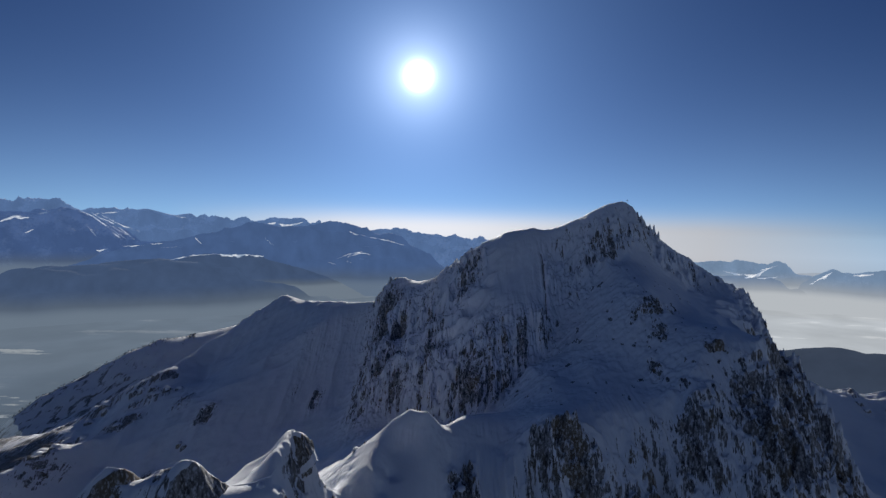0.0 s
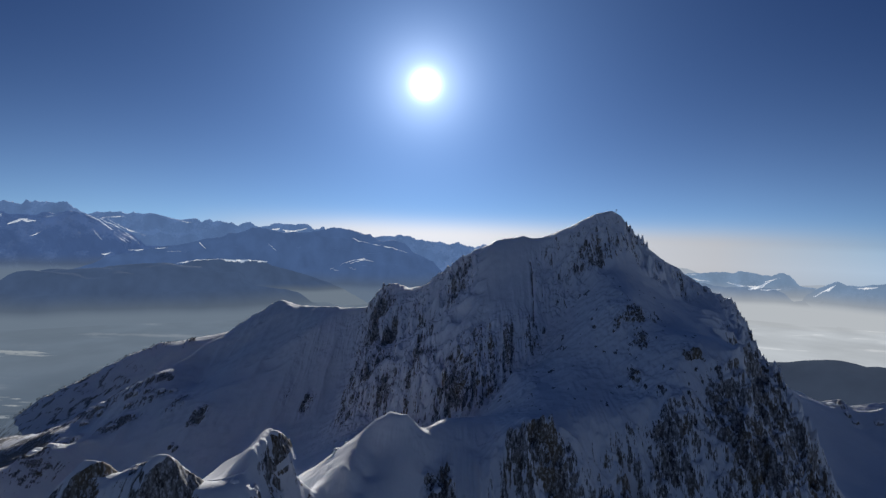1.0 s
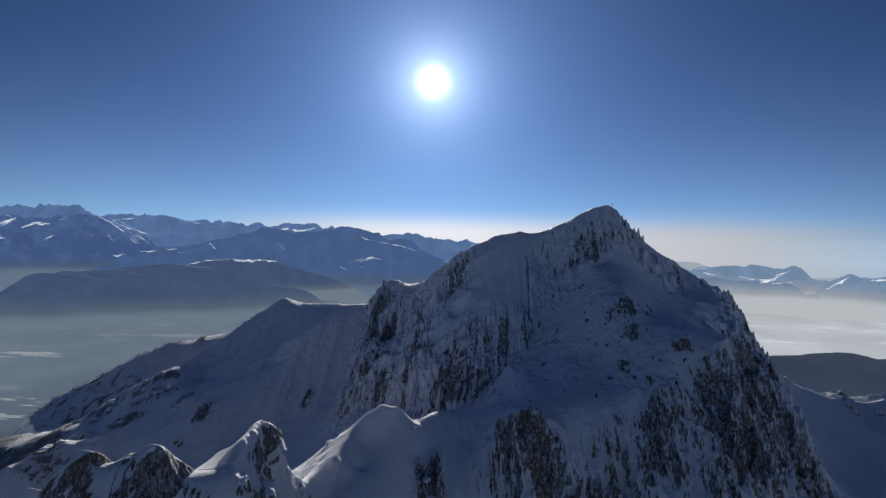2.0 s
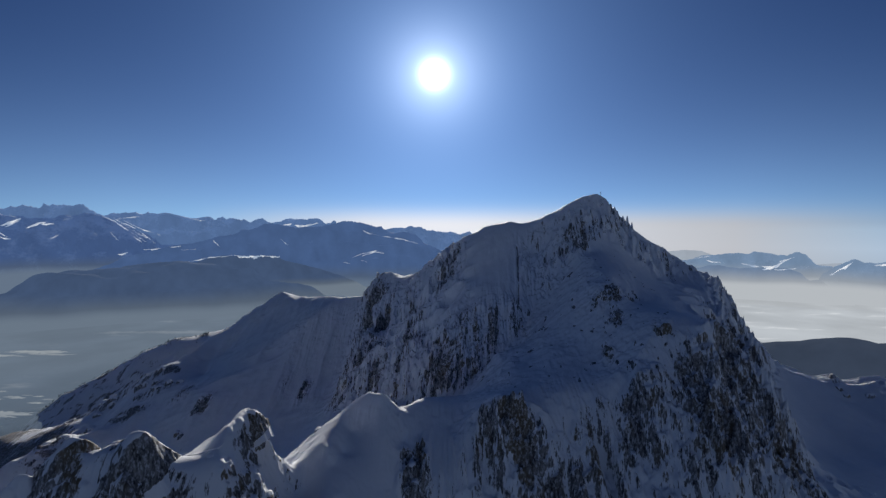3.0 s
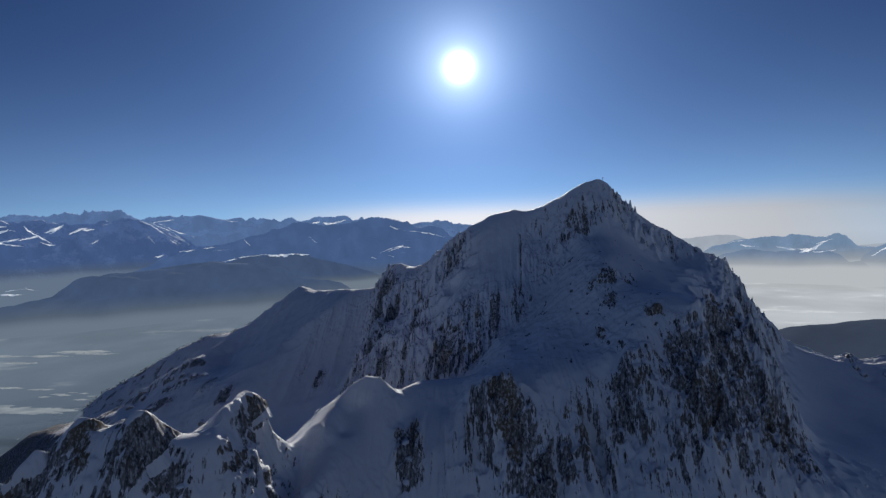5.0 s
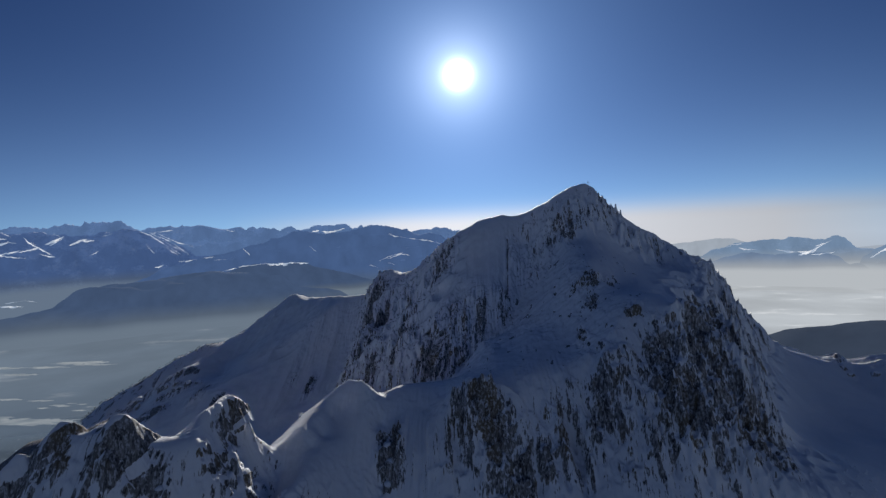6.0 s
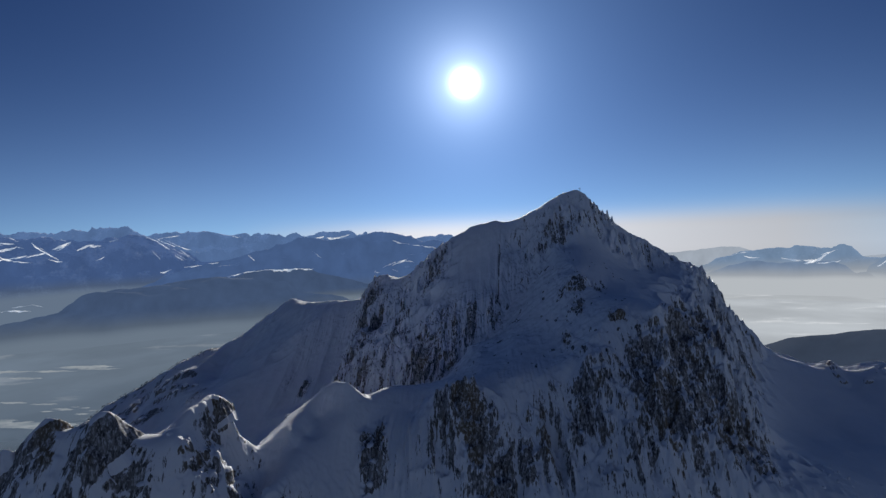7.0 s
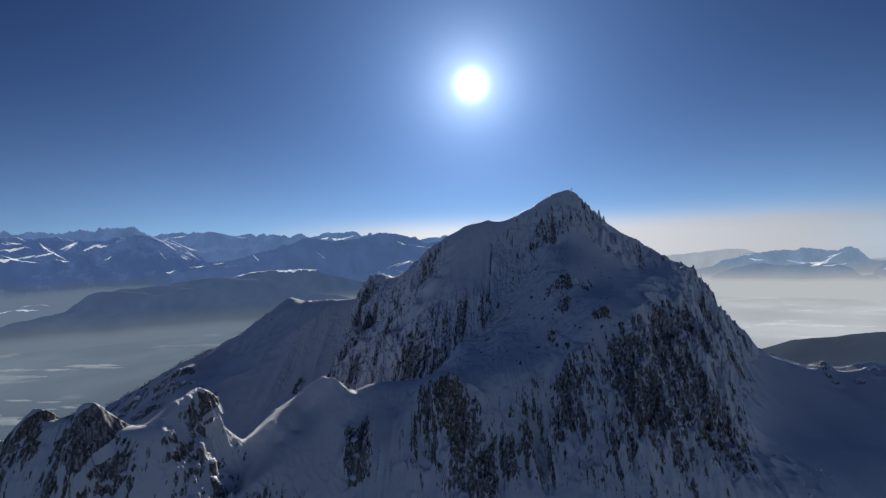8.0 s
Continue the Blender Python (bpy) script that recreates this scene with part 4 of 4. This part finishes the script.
# ---- separate rocks on and along the massif ----
def rock_mesh(name, rx, ry, rz, seed, taper=0.5, detail=4, strata=1.0, bare=0.0):
    """A weathered limestone block with upright joints and snow on its ledges; its top is at z = rz."""
    bm = bmesh.new()
    bmesh.ops.create_icosphere(bm, subdivisions=detail, radius=1.0)
    p = np.array([v.co[:] for v in bm.verts])
    p = p / (np.abs(p) ** 3.2).sum(1, keepdims=True) ** (1 / 3.2)
    up = (p[:, 2] + 1) / 2
    shrink = 1 - taper * up ** 1.4
    q = np.stack((p[:, 0] * rx * shrink, p[:, 1] * ry * shrink, p[:, 2] * rz), 1)
    o = seed * 13.7
    joints = fractal(q[:, 0] / (0.45 * rx) + o, q[:, 1] / (0.45 * ry), q[:, 2] / (1.3 * rz), seed, 4, 0.55, True) - 0.6
    chips = fractal(q[:, 0] / 2.2 + o, q[:, 1] / 2.2, q[:, 2] / 3.0, seed + 7, 4) - 0.5
    out = p / np.linalg.norm(p, axis=1, keepdims=True)
    q = q + out * np.array((1, 1, 0.7)) * (0.55 * min(rx, ry) * joints * strata + 1.6 * min(1.0, rx / 6) * chips)[:, None]
    q[:, 2] *= rz / q[:, 2].max()
    for v, c in zip(bm.verts, q):
        v.co = c
    bm.normal_update()
    nz = np.array([v.normal.z for v in bm.verts])
    cover = smooth(nz - bare + (1.1 - bare) * (fractal(q[:, 0] / 2.8 + o, q[:, 1] / 2.8, q[:, 2] / 6, seed + 3, 4) - 0.5), 0.05, 0.45)
    for f in bm.faces:
        f.smooth = True
    me = bpy.data.meshes.new(name)
    bm.to_mesh(me)
    bm.free()
    me.attributes.new("snow", "FLOAT", "POINT").data.foreach_set("value", (1.6 * cover - 0.05).astype(np.float32))
    me.materials.append(SNOW_ROCK)
    return me


def rock(name, x, y, top, rx, ry, rz, seed, label, category, group="", taper=0.5, detail=4, turn=0.0, bare=0.0, strata=1.0):
    """A rock whose highest point stands at the height top."""
    ob = new(name, rock_mesh(name, rx, ry, rz, seed, taper, detail, strata, bare))
    ob.location, ob.rotation_euler = (x, y, top - rz), (0, 0, radians(turn))
    return tagged(ob, label, category, group)


def tower(x, y, top, faces, reach, seed, label, relief=1.0, bare=0.0, blunt=0.5):
    """A sharp rock tower on the crest: faces are (azimuth, slope, lift) planes that meet at its top; steep faces are bare."""
    u = np.arange(-reach, reach + 0.01, 0.4)
    U, V = np.meshgrid(u, u)
    O = seed * 3.7
    ways = [(math.sin(radians(a)), math.cos(radians(a)), k, lift) for a, k, lift in faces]
    wob = 2.6 * relief * (fractal(U / 9 + O, V / 9, U * 0, seed, 3) - 0.5)
    H = np.stack([lift - k * (ax * U + ay * V + wob * (0.4 + 0.2 * k)) for ax, ay, k, lift in ways])
    Z = -blunt * np.log(np.exp(-np.clip(H, -60, 30) / blunt).sum(0))
    dz, dx = np.gradient(Z, u, u)
    steep = np.hypot(dx, dz)
    cliff = smooth(steep, 1.2, 2.1)
    along = 0.8 * U + 0.45 * V + 0.35 * Z
    Z = Z + cliff * relief * (6.5 * (fractal(along / 6 + O, V / 20, Z / 16, seed + 5, 4, 0.55, True) - 0.6) + 2.0 * (fractal(U / 2.2, V / 2.2, Z / 4, seed + 9, 3) - 0.5))
    ledge = fractal((Z - 0.7 * U) / 9 + O, along / 30, U * 0, seed + 13, 3)
    snow = 1.7 - 2.1 * cliff * smooth(0.62 + bare - ledge, 0.0, 0.16)
    Z = Z + top - np.max(Z)
    ground = GZ[np.clip(np.searchsorted(gy, V + y), 0, len(gy) - 1), np.clip(np.searchsorted(gx, U + x), 0, len(gx) - 1)]
    over = Z > ground - 2.5
    me = grid_mesh("rock_tower", U + x, V + y, Z, over[:-1, :-1] | over[1:, 1:], (("snow", snow),))
    me.materials.append(SNOW_ROCK)
    return tagged(new("rock_tower", me), label, "rock tower", TOWERS)


TOWERS = "rock towers on the near crest"
tower(-121.6, 198, 360.5, ((258, 1.15, 0), (165, 1.0, 0), (150, 3.4, 9), (12, 0.95, 0), (95, 2.6, 14), (0, 1.3, 0), (210, 1.8, 5)), 24, 3, "pointed rock tower with a snow cap and bare slab", 0.8, 0.1)
tower(-93.4, 199, 363.4, ((275, 0.8, 0), (262, 2.6, 9), (170, 0.9, 0), (145, 3.0, 6), (12, 0.85, 0), (90, 2.3, 8), (0, 1.3, 0), (205, 1.7, 4)), 22, 5, "rounded rock tower with snow on its western side", 0.8, 0.08, 1.1)
tower(-136, 189, 349, ((262, 1.3, 0), (165, 1.3, 0), (150, 3.2, 5), (12, 1.1, 0), (95, 2.6, 8), (0, 1.3, 0)), 18, 7, "small jagged rock tower beside a larger one", 0.8, 0.12)
tower(-149, 181, 338, ((262, 1.2, 0), (165, 1.3, 0), (150, 3.0, 5), (12, 1.1, 0), (95, 2.6, 8), (0, 1.3, 0)), 18, 11, "low dark rock tower on a snowy crest", 0.8, 0.12)
tower(-66.5, 251.5, 355.2, ((275, 0.9, 0), (165, 0.75, 0), (155, 3.0, 3.5), (12, 0.7, 0), (95, 2.6, 4), (0, 0.9, 0)), 9, 8, "blunt rock tower beside a sunlit snow cornice", 1.0, -0.02, 1.4)
NEEDLES = "needles on the summit ridge"
for x, y, top, r, h in ((209, 542, 461, 2.4, 12), (213.5, 542, 454.5, 1.8, 8), (203, 541, 459.5, 2.8, 8)):
    rock("rock_needle", x, y, top, r, r, h, int(x), "thin rock needle standing on the ridge", "rock needle", NEEDLES, 0.7, 3)
OUT = "bare rocks in the snow"
for x, y, up, rx, ry, rz in ((446, 577, 2, 4, 7, 7), (449, 570, 2, 5, 7, 7), (472, 565, 2, 7, 5, 7), (500, 568, 2, 8, 5, 7), 
                             (-363, 645, 4, 7, 5, 11), (-352, 641, 4, 6, 5, 11), (-336, 636, 4, 7, 5, 10), (-352, 625, 3, 6, 6, 9), (-314, 624, 4, 6, 5, 10), (-300, 625, 3, 6, 5, 9), (-243, 561, 3, 4, 5, 9), (-414, 642, 4, 9, 6, 12), (-400, 652, 4, 7, 6, 11), (-397, 604, 4, 9, 7, 12), (-254, 530, 2, 4, 5, 8), (-246, 523, 2, 4, 4, 8), (13, 286, 1.5, 4.5, 4, 8), (15, 281, 0, 3.5, 4, 8), (14, 277, 0, 4, 4, 8), (-300, 495, 2, 9, 6, 6), (-270, 480, 1, 7, 6, 6), (-440, 600, 3, 12, 8, 9), (-350, 592, 1, 8, 5, 5),
                             (-123, 541, 1, 4, 5, 5), (-120, 552, 1, 3, 4, 4), (-342, 660, 3, 9, 7, 9), (-362, 662, 2, 8, 6, 8), (-408, 668, 3, 12, 8, 10),
                             (-428, 680, 2, 12, 8, 9), (-325, 625, 2, 10, 6, 6), (-312, 628, 1, 7, 5, 5), (-395, 535, 3, 9, 8, 8), (-385, 545, 2, 8, 7, 8), (-55, 222, 1.5, 5, 5, 9), (-52, 232, 1, 4, 5, 8), (-46, 305, 1.2, 3, 3, 4), (-41, 311, 0.8, 2.2, 2, 3), (-70, 214, 0.6, 3, 3, 5), (-74, 196, 0.5, 3, 3, 5)):
    rock("rock_outcrop", x, y, ground_height(x, y) + up, rx, ry, rz, int(abs(x) + y), "dark rock outcrop half buried in snow", "rock", OUT, 0.35, 3, 0, 0.25)


for x, y, up, rx, rz, turn in ((172.5, 347, 2.5, 4.5, 10, 20), (177, 346.5, 4.5, 4, 11, 70), (174, 345, -1.5, 4, 9, 0), (175, 341.5, -1.5, 4.5, 9, 40)):
    rock("rock_outcrop", x, y, ground_height(x, y) + up, rx, 4.5, rz, int(x * 3), "dark bare rock step below a snow rim", "rock", OUT, 0.3, 4, turn, 0.6, 1.2)


# ---- wind lips on the crests ----
def snow_lip(path, size, seed):
    """A curled lip of wind-packed snow along a crest, uneven in height."""
    pts = np.array(sampled(path, 1.2))
    n = len(pts)
    way = np.gradient(pts[:, :2], axis=0)
    way /= np.linalg.norm(way, axis=1, keepdims=True)
    side = np.stack((way[:, 1], -way[:, 0]), 1)
    side *= np.where(side[:, 1:] > 0, -1, 1)
    u = np.arange(n) * 1.2
    h = size * np.clip(0.25 + 1.5 * (fractal(u / 7, u * 0, u * 0, seed, 4, 0.6) - 0.3), 0.12, 1.4) * np.clip(np.minimum(u, u[::-1]) / 4, 0.05, 1)
    ground = np.array([ground_height(x, y) for x, y, _ in pts])
    ground = np.convolve(np.pad(ground, 2, mode="edge"), np.ones(5) / 5, mode="valid")
    shape = ((-2.2, -1.4), (-1.2, 0.15), (-0.4, 0.75), (0.25, 0.95), (0.75, 0.7), (0.8, 0.2), (0.45, -0.4), (0.7, -1.6))
    X = np.stack([pts[:, 0] + side[:, 0] * a * h for a, _ in shape])
    Y = np.stack([pts[:, 1] + side[:, 1] * a * h for a, _ in shape])
    Z = np.stack([ground + b * h for _, b in shape])
    me = grid_mesh("snow_lip", X, Y, Z, None, (("snow", np.full_like(X, 1.8)),))
    me.materials.append(SNOW_ROCK)
    return tagged(new("snow_lip", me), "curled lip of wind-packed snow on a sharp crest", "snow lip", "snow lips on the crests")


snow_lip(FORE_RIM[1:6], 0.5, 201)
snow_lip(DOME[9:12], 0.32, 217)
snow_lip(DOME[6:8], 0.3, 219)
snow_lip([(-56.6, 259, 326), (-52.6, 266, 321), (-50, 267, 319.5)], 0.5, 223)
snow_lip([(-63, 215.5, 347.5), (-59, 218, 336), (-55, 222, 324), (-50, 226, 316.5)], 0.36, 241)
snow_lip([(-54.5, 230, 328.5), (-53, 236, 319), (-48, 237, 309)], 0.36, 245)
snow_lip(LEFT_CREST[2:5], 0.7, 221)
snow_lip(LEFT_CREST[4:11], 0.5, 225)
snow_lip([(-222, 735, 340), (-252, 722, 318), (-280, 712, 298)], 0.45, 227)
snow_lip(SADDLE[1:4], 1.1, 229)
snow_lip(SADDLE[4:8], 1.1, 233)

# ---- avalanche debris in the eastern bowl ----
rng = random.Random(31)
verts, faces = [], []
for number in range(150):
    x, y = rng.gauss(318, 34), rng.gauss(318, 20)
    r = rng.uniform(0.5, 1.7)
    z, n = ground_height(x, y), len(verts)
    for k in range(6):
        a = k * math.tau / 6
        verts.append((x + r * rng.uniform(0.7, 1.2) * math.cos(a), y + r * rng.uniform(0.7, 1.2) * math.sin(a), z - 0.6))
        verts.append((x + r * rng.uniform(0.4, 0.8) * math.cos(a), y + r * rng.uniform(0.4, 0.8) * math.sin(a), z + r * rng.uniform(0.2, 0.6)))
    verts.append((x, y, z + r * rng.uniform(0.4, 0.7)))
    faces += [(n + 2 * k, n + (2 * k + 2) % 12, n + (2 * k + 3) % 12, n + 2 * k + 1) for k in range(6)] + [(n + 2 * k + 1, n + (2 * k + 3) % 12, n + 12) for k in range(6)]
me = bpy.data.meshes.new("avalanche_debris")
me.from_pydata(verts, [], faces)
me.attributes.new("snow", "FLOAT", "POINT").data.foreach_set("value", np.full(len(verts), 1.2, dtype=np.float32))
me.materials.append(SNOW_ROCK)
tagged(new("avalanche_debris", me), "lumps of avalanche snow and stones in a bowl", "debris", kind="stuff")


# ---- the summit ----
def box(bm, x, y, z, sx, sy, sz, bevel=0.02):
    made = bmesh.ops.create_cube(bm, size=1.0, matrix=Matrix.Translation((x, y, z)) @ Matrix.Diagonal((sx, sy, sz, 1)))
    bmesh.ops.bevel(bm, geom=[e for e in bm.edges if e.verts[0] in made["verts"]], offset=bevel, segments=1, affect="EDGES")


def summit_cross(x, y):
    base = tagged(new("summit_cross"), "dark iron summit cross standing in snow", "cross")
    base.location = (x, y, ground_height(x, y))
    bm = bmesh.new()
    box(bm, 0, 0, 1.7, 0.3, 0.3, 4.4)
    part("post", bm, IRON, base)
    bm = bmesh.new()
    box(bm, 0, 0, 2.9, 2.0, 0.22, 0.3)
    part("crossbar", bm, IRON, base)
    return base


summit_cross(182, 543)
